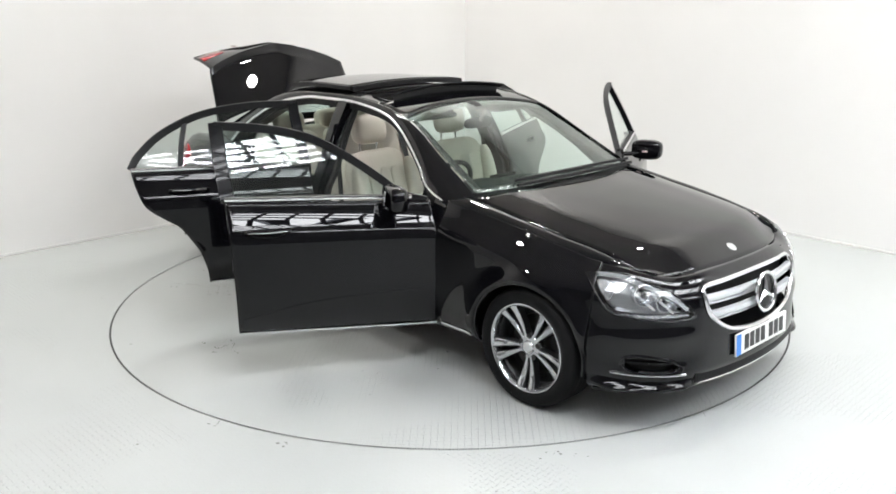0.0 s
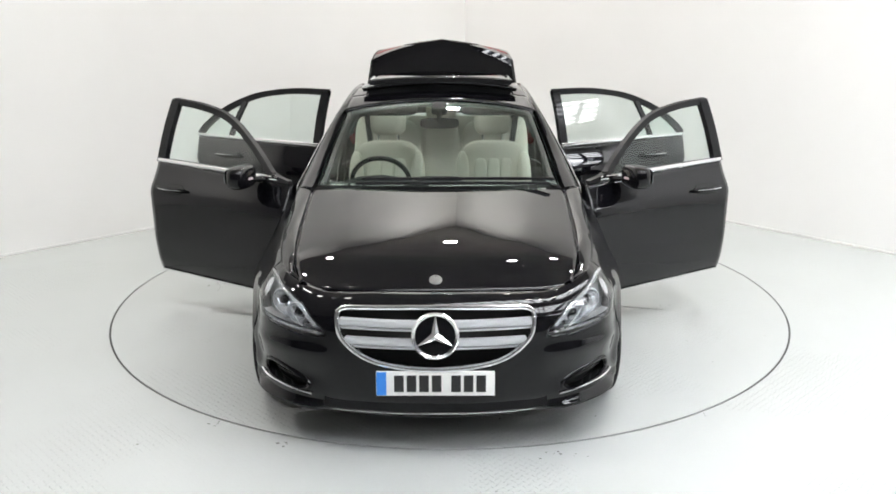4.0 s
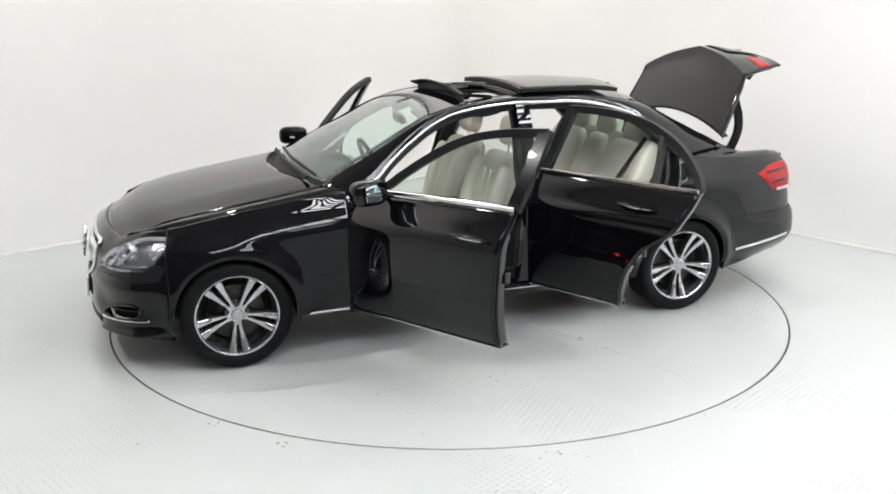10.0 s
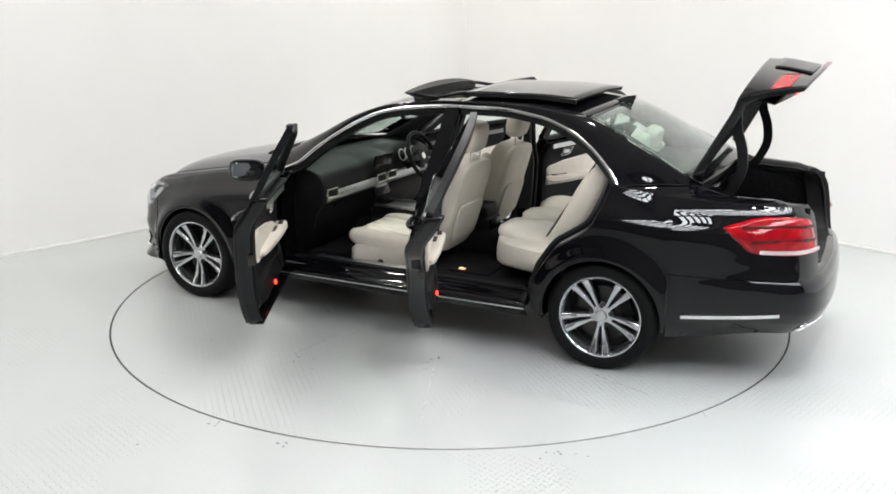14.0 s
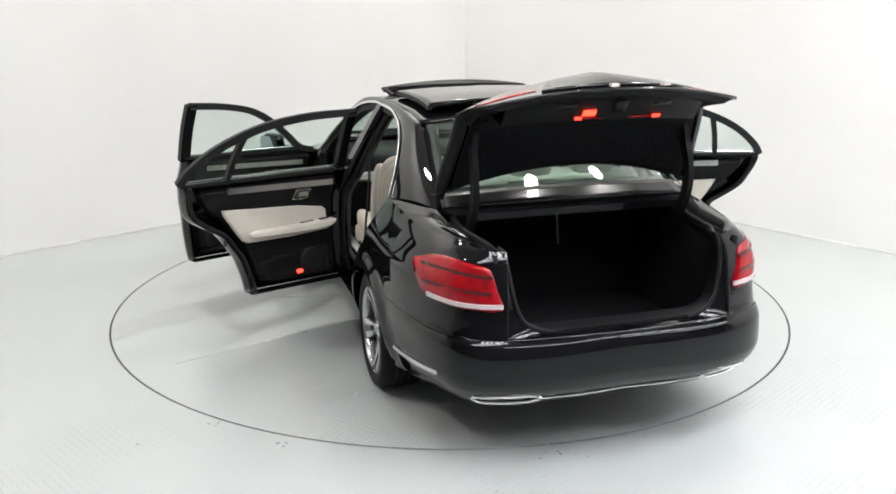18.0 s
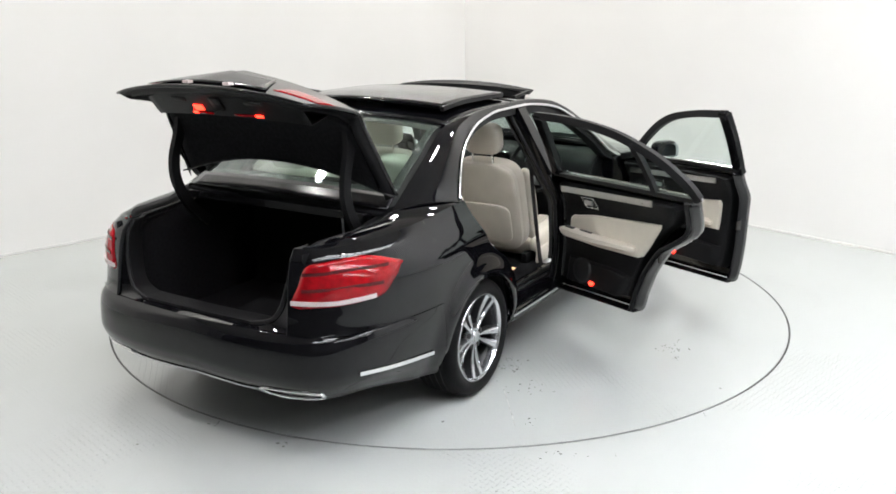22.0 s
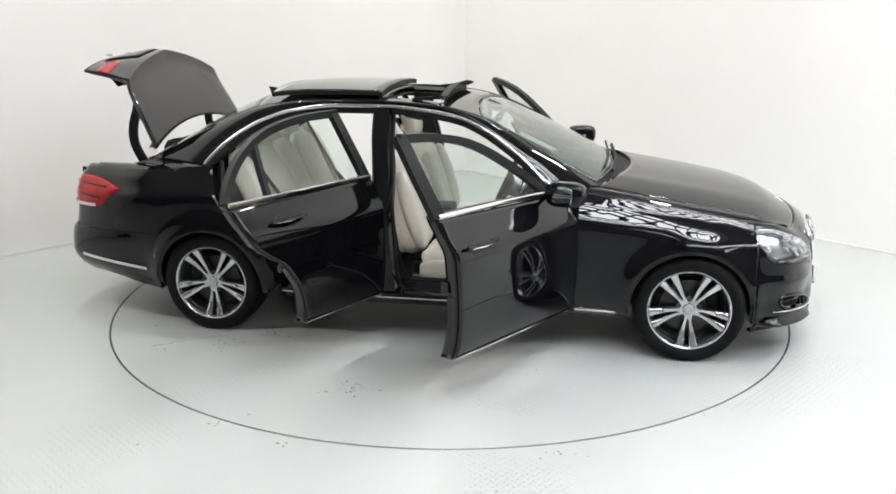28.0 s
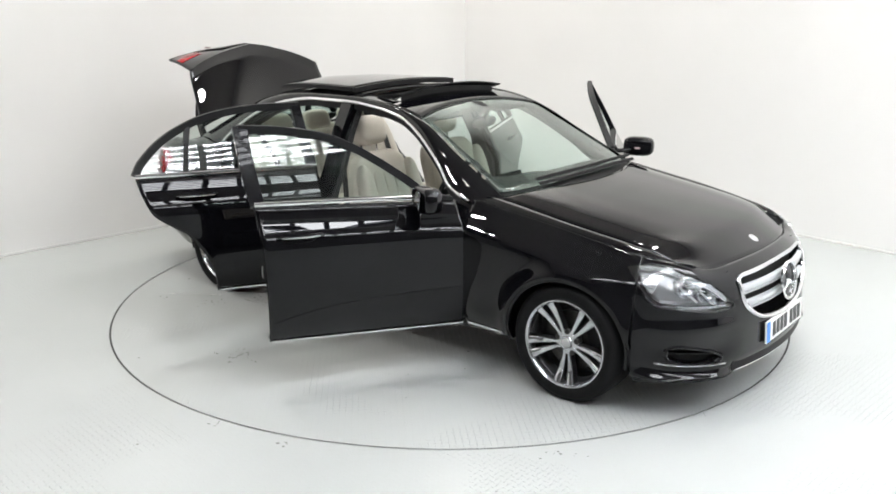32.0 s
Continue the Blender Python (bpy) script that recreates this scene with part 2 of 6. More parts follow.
def lathe(profile, n=48, axis="y", phase=0.0):
    """Turns a profile of (radius, height) round the axis."""
    vs, k = [], len(profile)
    for i in range(n):
        a = 2 * math.pi * i / n + phase
        for r, h in profile:
            c, s = r * math.cos(a), r * math.sin(a)
            vs.append((c, h, s) if axis == "y" else (c, s, h))
    fs = [(i * k + j, i * k + j + 1, ((i + 1) % n) * k + j + 1, ((i + 1) % n) * k + j) for i in range(n) for j in range(k - 1)]
    return vs, fs


def fan(outline, to3d, rings=5, dome=0.0):
    """A patch that fills a closed outline, laid on a surface by to3d(a, b, height)."""
    o = np.array(outline, float)
    c = o.mean(axis=0)
    n = len(o)
    vs = [tuple(to3d(c[0], c[1], dome))]
    for k in range(1, rings + 1):
        s = k / rings
        vs += [tuple(to3d(*(c + (q - c) * s), dome * (1 - s * s))) for q in o]
    fs = [(0, 1 + j, 1 + (j + 1) % n) for j in range(n)]
    for k in range(rings - 1):
        a = 1 + k * n
        fs += [(a + j, a + n + j, a + n + (j + 1) % n, a + (j + 1) % n) for j in range(n)]
    return vs, fs


def facing(shape, way):
    """The shape with its faces turned so that they look, on the whole, along way."""
    v, f = shape
    way, total = Vector(way), 0.0
    for q in f[::3]:
        a, b, c = (Vector(v[i]) for i in q[:3])
        total += (b - a).cross(c - a).dot(way)
    return shape if total >= 0 else (v, [tuple(reversed(q)) for q in f])


def loop(pts, n=48):
    """n points evenly along a smooth closed curve through the given ones."""
    f = chain(pts, True)
    return [tuple(f(i / n)) for i in range(n)]


def plain(pts, n=40):
    """n points evenly along a closed polygon with straight sides."""
    p = np.array(pts, float)
    q = np.vstack([p, p[:1]])
    c = np.concatenate([[0], np.cumsum(np.linalg.norm(np.diff(q, axis=0), axis=1))])
    return [tuple(np.interp(s, c, q[:, k]) for k in range(p.shape[1])) for s in np.linspace(0, c[-1], n, endpoint=False)]


# ---- the studio: a white corner, open to a hall behind ----
CORNER, LEFT_END, RIGHT_END = Vector((0.19, 4.78, 0)), Vector((-9.6, -5.09, 0)), Vector((8.5, -4.44, 0))
TOP = 5.2
RIM = 2.252


def wall(name, a, b, h, t, label, mat):
    d = (b - a).normalized()
    n = Vector((-d.y, d.x, 0)) * t
    p = [a, b, b + n, a + n]
    vs = [(q.x, q.y, z) for z in (0 - 0.1, h) for q in p]
    fs = [(0, 1, 5, 4), (1, 2, 6, 5), (2, 3, 7, 6), (3, 0, 4, 7), (4, 5, 6, 7), (3, 2, 1, 0)]
    return tagged(part(name, (vs, fs), mat, smooth=False), label, "wall", kind="structure")


wall("wall_left", CORNER, LEFT_END, TOP, -0.15, "smooth white painted studio wall", WALL)
wall("wall_right", RIGHT_END, CORNER, TOP, -0.15, "smooth white painted studio wall", WALL)


def skirting(name, a, b, inward):
    d = (b - a).normalized()
    n = Vector((-d.y, d.x, 0)) * inward
    sec = [(0, 0), (0.008, 0), (0.008, 0.014), (0.003, 0.020), (0, 0.020)]
    vs = [tuple(q + n * s + Vector((0, 0, z))) for q in (a, b) for s, z in sec]
    k = len(sec)
    fs = [(j, (j + 1) % k, k + (j + 1) % k, k + j) for j in range(k)]
    return tagged(part(name, (vs, fs), SKIRT, smooth=False), "low white skirting along the wall foot", "skirting", kind="structure")


skirting("baseboard_left", CORNER + Vector((-0.02, -0.02, 0)), LEFT_END, 1)
skirting("baseboard_right", CORNER + Vector((0.02, -0.02, 0)), RIGHT_END, -1)

# floor with a round hole for the turntable
seg = 160
vs, fs = [], []
for i in range(seg):
    a = 2 * math.pi * i / seg
    c, s = math.cos(a), math.sin(a)
    k = 30 / max(abs(c), abs(s))
    vs += [((RIM + 0.006) * c, (RIM + 0.006) * s, 0), (3.2 * c, 3.2 * s, 0), (k * c, k * s, 0), ((RIM + 0.006) * c, (RIM + 0.006) * s, -0.05)]
for i in range(seg):
    j = (i + 1) % seg
    fs += [(4 * i, 4 * j, 4 * j + 1, 4 * i + 1), (4 * i + 1, 4 * j + 1, 4 * j + 2, 4 * i + 2), (4 * i + 3, 4 * j + 3, 4 * j, 4 * i)]
tagged(part("floor", (vs, fs), FLOOR, sharp=20), "pale grey painted chequer plate floor with faint scuffs", "floor", kind="structure")
tagged(part("pit_floor", ([(-3, -3, -0.06), (3, -3, -0.06), (3, 3, -0.06), (-3, 3, -0.06)], [(0, 1, 2, 3)]), PIT, smooth=False),
       "dark pit under the turntable gap", "pit", kind="structure")

tagged(part("gap_seal", lathe([(RIM - 0.03, -0.006), (RIM + 0.03, -0.006)], 160, "z"), PIT), "dark rubber seal in the turntable gap", "seal", kind="structure")

# ceiling and the hall behind the camera
tagged(part("ceiling", block(-14, 14, -7.5, 6, TOP, TOP + 0.1, 0), ROOFING, smooth=False), "dull grey-brown roof lining high above", "ceiling", kind="structure")
BACK = -7.5
# unseen wall, set close and coloured dark so the car mirrors a shaded hall
tagged(part("wall_back", block(-14, 14, BACK - 0.2, BACK, -0.05, TOP, 0), DARKWALL, smooth=False), "unseen hall wall behind the camera, coloured dark for its shade", "wall", kind="structure")
tagged(part("wall_east", block(14, 14.2, BACK, 6, -0.05, TOP, 0), WALL, smooth=False), "white painted hall wall", "wall", kind="structure")
tagged(part("wall_west", block(-14.2, -14, BACK, 6, -0.05, TOP, 0), WALL, smooth=False), "white painted hall wall", "wall", kind="structure")

# three roof lights parallel to the left wall: bright panes between dark bars, a pale reveal along each
ALONG = math.atan2(0.56, 0.83)


def roof_light(name, off, s0, s1, width, cols, rows):
    light = thing(name, "long roof light of bright panes between dark bars", "window", kind="structure", at=Matrix.Rotation(ALONG, 4, "Z") @ Matrix.Translation((0, -off, TOP)))
    w, h = (s1 - s0) / cols, width / rows
    mesh = None
    for i in range(cols):
        for j in range(rows):
            if mesh is None:
                ob = part("pane", block(-w / 2 + 0.030, w / 2 - 0.030, -h / 2 + 0.029, h / 2 - 0.029, -0.01, 0.01, 0), SKYPANE, light, smooth=False)
                mesh = ob.data
            else:
                ob = new("pane", mesh)
                ob.parent = light
            ob.location = (s0 + (i + 0.5) * w, -width / 2 + (j + 0.5) * h, -0.03)
    for i in range(cols + 1):
        x = s0 + i * w
        part("glazing_bar", block(x - 0.034, x + 0.034, -width / 2, width / 2, -0.07, -0.005, 0), STEEL, light, smooth=False)
    for j in range(rows + 1):
        y = -width / 2 + j * h
        part("purlin", block(s0, s1, y - 0.032, y + 0.032, -0.08, -0.004, 0), STEEL, light, smooth=False)
    part("reveal", block(s0, s1, -width / 2 - 0.34, -width / 2 - 0.03, -0.09, -0.002, 0), WALL, light, "pale reveal beside the panes", smooth=False)
    return light


roof_light("window_2", 3.72, -5.0, 5.2, 1.0, 24, 5)
roof_light("window_3", 6.55, -2.8, 6.8, 1.1, 24, 5)
roof_light("window_4", 9.35, 1.0, 6.4, 1.1, 12, 5)

# spot lamps under the roof, and added fill lamps that brighten the studio
for k, (x, y) in enumerate(((-2.6, -1.6), (-2.2, -1.6), (2.2, -2.2), (2.6, -2.2))):
    spot = thing("spot_lamp", "small round white ceiling spot lamp, lit", "spot lamp", "ceiling spots", at=pose(x, y, TOP))
    part("housing", lathe([(0.0, 0), (0.09, 0), (0.09, -0.16), (0.075, -0.16), (0.075, -0.13)], 20, "z"), PLASTIC, spot)
    part("lens", lathe([(0.0, -0.14), (0.075, -0.14)], 20, "z"), SPOTGLOW, spot)
for x, y, watts in ((-4.3, -2.2, 130), (4.3, -2.2, 60), (-2.6, 0.6, 90), (2.7, 0.6, 70), (1.42, -0.24, 45), (0.1, 3.3, 90)):
    area_lamp("ceiling_fill", pose(x, y, TOP - 0.04), 0.24, 0.24, watts, (1.0, 0.985, 0.95))

# ---- turntable ----
turntable = thing("turntable", "round steel chequer plate turntable set flush in the floor", "turntable")
part("plate", lathe([(0.0, 0.0), (RIM * 0.5, 0.0), (RIM - 0.006, 0.0), (RIM - 0.006, -0.045)], 160, "z"), FLOOR, turntable)


def seam(a, b, w=0.0045):
    d = Vector((b[0] - a[0], b[1] - a[1], 0)).normalized()
    n = Vector((-d.y, d.x, 0)) * w / 2
    a, b = Vector((*a, 0.0005)), Vector((*b, 0.0005))
    up = Vector((0, 0, 0.0012))
    vs = [a - n, a + n, b + n, b - n, a - n + up, a + n + up, b + n + up, b - n + up]
    return [tuple(q) for q in vs], [(4, 5, 6, 7), (0, 1, 5, 4), (1, 2, 6, 5), (2, 3, 7, 6), (3, 0, 4, 7)]


SCUFF = material("grimy_seam", (0.34, 0.34, 0.33), 0.7, vary=0.4, scale=30)
for a, b in (((-0.30, 0.72), (-0.75, 1.86)), ((-1.35, 0.92), (-1.66, 1.04)), ((0.18, 0.75), (0.35, 1.43)), ((-1.22, -1.05), (-1.58, -1.30))):
    part("seam", seam(a, b), SCUFF, turntable, "thin grimy plate seam", smooth=False)


def grit(centre, spread, count, rng):
    """Small dark flakes of dirt lying on the plate, scattered round a centre."""
    vs, fs = [], []
    for _ in range(count):
        x, y = rng.normal(centre[0], spread[0]), rng.normal(centre[1], spread[1])
        r, turn = 0.003 + 0.006 * rng.random() ** 2, rng.random() * 6.28
        b = len(vs)
        ring_ = [(x + r * (1.6 if k % 2 else 0.8) * math.cos(turn + 1.257 * k), y + r * 0.8 * math.sin(turn + 1.257 * k)) for k in range(5)]
        vs += [(p, q, 0.0006) for p, q in ring_] + [(x, y, 0.0026)]
        fs += [(b + k, b + (k + 1) % 5, b + 5) for k in range(5)]
    return vs, fs


rng = np.random.default_rng(5)
GRIT = material("dark_grit", (0.045, 0.043, 0.04), 0.8, vary=0.3, scale=80)
dirt = merge(*[grit(c, w, n, rng) for c, w, n in (((-0.93, -0.93), (0.06, 0.06), 34), ((-1.13, -1.22), (0.08, 0.06), 16), ((-1.51, -1.33), (0.04, 0.02), 5), ((-0.21, -1.65), (0.05, 0.04), 26), ((-0.37, -1.73), (0.02, 0.015), 6),
                                                  ((0.28, 1.50), (0.10, 0.16), 7), ((-0.45, 1.10), (0.02, 0.10), 12), ((0.66, -1.27), (0.05, 0.05), 3), ((0.0, 0.0), (1.1, 1.1), 26))])
tagged(part("grit", dirt, GRIT, turntable, "scattered dark grit on the plate"), kind="stuff")
loose = merge(*[grit(c, w, n, rng) for c, w, n in (((-1.14, -1.99), (0.03, 0.015), 4), ((-0.75, -2.19), (0.02, 0.01), 4), ((0.50, -2.29), (0.08, 0.02), 8), ((1.27, -1.91), (0.01, 0.01), 2), ((0.0, -2.9), (2.0, 0.3), 14))])
tagged(part("grit", loose, GRIT, bpy.data.objects["floor"], "scattered dark grit by the turntable rim"), kind="stuff")


# ---- the car: x ahead, y to its left, z up, origin on the ground between the axles ----
car = thing("car", "gloss black saloon car with doors, boot and sunroof open", "car")


def rect(w, h):
    return [(-w, -h), (w, -h), (w, h), (-w, h)]


AX, AZ, AR = 1.437, 0.306, 0.346          # axle, hub height, wheel arch radius

_plan = chain([(2.213, -0.25), (2.228, 0), (2.213, 0.25), (2.160, 0.50), (2.050, 0.71), (1.875, 0.84), (1.50, 0.901), (0.95, 0.919), (0.2, 0.927), (-0.6, 0.929),
               (-1.2, 0.918), (-1.7, 0.906), (-2.1, 0.872), (-2.35, 0.806), (-2.475, 0.718), (-2.545, 0.56), (-2.578, 0.30), (-2.585, 0), (-2.575, -0.30)])
_raw = np.array([_plan(i / 3000) for i in range(3001)])
_i0 = int(np.argmin(abs(_raw[:1500, 1]) + (_raw[:1500, 0] < 0)))
_i1 = 1500 + int(np.argmin(abs(_raw[1500:, 1]) + (_raw[1500:, 0] > 0)))
PL = _raw[_i0:_i1 + 1]
PL[0, 1] = PL[-1, 1] = 0.0
NU = len(PL) - 1
_d = np.array([_raw[min(i + 14, 3000)] - _raw[max(i - 14, 0)] for i in range(_i0, _i1 + 1)])
_d /= np.linalg.norm(_d, axis=1)[:, None]
_d[0], _d[-1] = (0, 1), (0, -1)
NRM = np.stack([_d[:, 1], -_d[:, 0]], 1)
_ymax = int(np.argmax(PL[:, 1]))


def ux(x):
    """Where along the plan outline (0 nose, 1 tail) the flank is at x."""
    return float(np.interp(-x, -PL[:, 0], np.arange(NU + 1))) / NU


def uf(y):
    return float(np.interp(y, PL[:_ymax, 1], np.arange(_ymax))) / NU


def ur(y):
    return float(np.interp(-y, -PL[_ymax:, 1], np.arange(_ymax, NU + 1))) / NU


ZS = spl((0, 0.742), (uf(0.3), 0.738), (uf(0.44), 0.730), (uf(0.55), 0.728), (uf(0.66), 0.745), (uf(0.76), 0.770), (ux(1.88), 0.786), (ux(1.8), 0.793), (ux(1.7), 0.806), (ux(1.6), 0.828), (ux(1.4), 0.864),
         (ux(1.2), 0.894), (ux(1.0), 0.922), (ux(0.80), 0.948), (ux(0.72), 0.960), (ux(0.2), 0.985), (ux(-0.3), 1.0), (ux(-1.0), 1.012), (ux(-1.47), 1.02), (ux(-1.75), 0.992), (ux(-2.0), 0.976), (ux(-2.3), 0.966), (ur(0.4), 0.962), (1, 0.965))
ZB = spl((0, 0.175), (ux(2.0), 0.19), (ux(1.8), 0.18), (ux(1.0), 0.225), (ux(-1.0), 0.235), (ux(-1.8), 0.235), (ux(-2.3), 0.30), (ur(0.4), 0.285), (1, 0.300))
SIDE = spl((0, 0.075), (0.08, 0.045), (0.2, 0.016), (0.42, 0), (0.62, 0.003), (0.74, 0.006), (0.78, 0.010), (0.815, 0.0240), (0.87, 0.0535), (0.92, 0.0785), (1, 0.1120))
NOSE = spl((0, 0.08), (0.06, 0.03), (0.2, 0.0), (0.4, 0.006), (0.6, 0.018), (0.8, 0.035), (0.9, 0.066), (0.96, 0.098), (1, 0.135))
TAIL = spl((0, 0.10), (0.07, 0.046), (0.14, 0.012), (0.21, 0.0), (0.30, 0.003), (0.38, 0.010), (0.43, 0.022), (0.47, 0.045), (0.6, 0.06), (0.8, 0.08), (0.93, 0.105), (1, 0.14))
WN = spl((0, 1), (uf(0.5), 1), (ux(1.9), 0.6), (ux(1.5), 0), (1, 0))
WT = spl((0, 0), (ux(-1.8), 0), (ux(-2.25), 0.6), (ur(0.6), 1), (1, 1))


def eased(f, width, n=2400):
    """The curve f over 0 to 1, with its bends spread over width."""
    t = np.linspace(-0.2, 1.2, n)
    y = np.array([f(q) for q in t])
    k = np.exp(-0.5 * (np.arange(-3 * width, 3 * width, t[1] - t[0]) / width) ** 2)
    m = np.convolve(np.pad(y, len(k), mode="edge"), k / k.sum(), "same")[len(k):-len(k)]
    return lambda q: float(np.interp(q, t, m))


SIDE = eased(SIDE, 0.014)
ZS = eased(ZS, 0.006)
# where the shoulder rolls over into wing top and boot deck
ROLL = spl((0, 0), (0.92, 0), (0.97, 0.006), (1, 0.014))
WR = spl((0, 0), (uf(0.55), 0.1), (ux(1.8), 0.7), (ux(1.5), 1), (ux(1.25), 1), (ux(0.80), 0), (ux(-1.50), 0), (ux(-1.75), 1), (ux(-2.25), 1), (ur(0.62), 0.2), (1, 0))
CORNER_W = spl((0, 0), (uf(0.42), 0), (uf(0.60), 1), (uf(0.76), 1), (ux(1.80), 0.5), (ux(1.6), 0), (1, 0))


def skin(u, z, off=0.0):
    """The outer skin at u along the outline and height z, off metres proud of it."""
    k = min(max(u, 0), 1) * NU
    i = min(int(k), NU - 1)
    q = PL[i] + (PL[i + 1] - PL[i]) * (k - i)
    n = NRM[i] + (NRM[i + 1] - NRM[i]) * (k - i)
    zs, zb = ZS(u), ZB(u)
    h = (z - zb) / (zs - zb)
    wn, wt = WN(u), WT(u)
    t = (1 - wn - wt) * SIDE(h) + wn * NOSE(h) + wt * TAIL(h)
    wr = WR(u)
    if wr > 0:
        t += wr * ROLL(h)
    if wn > 0:
        c = CORNER_W(u)
        t += c * (0.014 * math.exp(-((z - 0.365) / 0.055) ** 2) - 0.020 * math.exp(-((z - 0.225) / 0.035) ** 2) - 0.006 * math.exp(-((z - 0.47) / 0.03) ** 2))
    flare = min(math.hypot(q[0] - AX, z - AZ), math.hypot(q[0] + AX, z - AZ))
    if flare < 0.60 and h < 1:
        t -= 0.030 * math.exp(-((flare - 0.350) / 0.058) ** 2)
    if h > 1:
        e = z - zs
        t += 0.50 * e + 0.17 * e * e
    q = q - n * (t - off)
    return float(q[0]), float(max(q[1], 0)), float(z)


def flank(x, z, off=0.0):
    return skin(ux(x), z, off)


def ruled(c0, c1, n, m, off=0.0, by=flank):
    """Skin between two curves of (x, z)."""
    return facing(sheet(lambda a, b: by(*(np.array(c0(a)) * (1 - b) + np.array(c1(a)) * b), off), n, m), (0, 1, 0))


def line(a, b):
    a, b = np.array(a, float), np.array(b, float)
    return lambda t: a + (b - a) * t


def arc(cx, a0, a1, r=AR):
    return lambda t: (cx + r * math.cos(radians(a0 + (a1 - a0) * t)), AZ + r * math.sin(radians(a0 + (a1 - a0) * t)))


def inside(poly, a, b):
    hit = False
    for (x0, y0), (x1, y1) in zip(poly, poly[1:] + poly[:1]):
        if (y0 > b) != (y1 > b) and a < (x1 - x0) * (b - y0) / (y1 - y0) + x0:
            hit = not hit
    return hit


def holed(u0, u1, z0, z1, nu, nv, holes, off=0.0):
    """Skin from u0 to u1, with the faces inside the outlines left out."""
    vs, fs = [], []
    for i in range(nu + 1):
        u = u0 + (u1 - u0) * i / nu
        for j in range(nv + 1):
            b = j / nv
            vs.append(skin(u, z0(u) * (1 - b) + z1(u) * b, off))
    for i in range(nu):
        u = u0 + (u1 - u0) * (i + 0.5) / nu
        for j in range(nv):
            b = (j + 0.5) / nv
            z = z0(u) * (1 - b) + z1(u) * b
            if not any(inside(h, u, z) for h in holes):
                fs.append((i * (nv + 1) + j, (i + 1) * (nv + 1) + j, (i + 1) * (nv + 1) + j + 1, i * (nv + 1) + j + 1))
    return vs, fs


def shrink(poly, k):
    c = np.mean(np.array(poly), axis=0)
    return [tuple(c + (np.array(q) - c) * k) for q in poly]


HEADLAMP = [(0.0815, 0.560), (0.0885, 0.602), (0.096, 0.640), (0.104, 0.672), (0.119, 0.708), (0.136, 0.741), (0.153, 0.763), (0.170, 0.764), (0.1855, 0.752), (0.1840, 0.738), (0.1755, 0.690), (0.1655, 0.628), (0.1580, 0.598), (0.151, 0.582), (0.138, 0.574), (0.119, 0.558), (0.100, 0.546), (0.086, 0.546)]
TAILLAMP = [(ur(0.575), 0.728), (ur(0.600), 0.82), (ur(0.632), 0.896), (ur(0.70), 0.915), (ux(-2.31), 0.925), (ux(-2.2), 0.914), (ux(-2.10), 0.885), (ux(-2.045), 0.866), (ux(-2.07), 0.848), (ux(-2.125), 0.80), (ux(-2.18), 0.752), (ux(-2.26), 0.738), (ur(0.70), 0.730)]
FOG = [(uf(0.57), 0.315), (uf(0.62), 0.350), (uf(0.70), 0.372), (uf(0.765), 0.385), (uf(0.805), 0.370), (uf(0.80), 0.325), (uf(0.74), 0.296), (uf(0.62), 0.288)]
GRILLE = [(uf(0.0), 0.693), (uf(0.43), 0.676), (uf(0.442), 0.635), (uf(0.41), 0.545), (uf(0.27), 0.460), (uf(0.0), 0.43)]
NOSE_END, TAIL_END = ux(1.795), ux(-1.795)

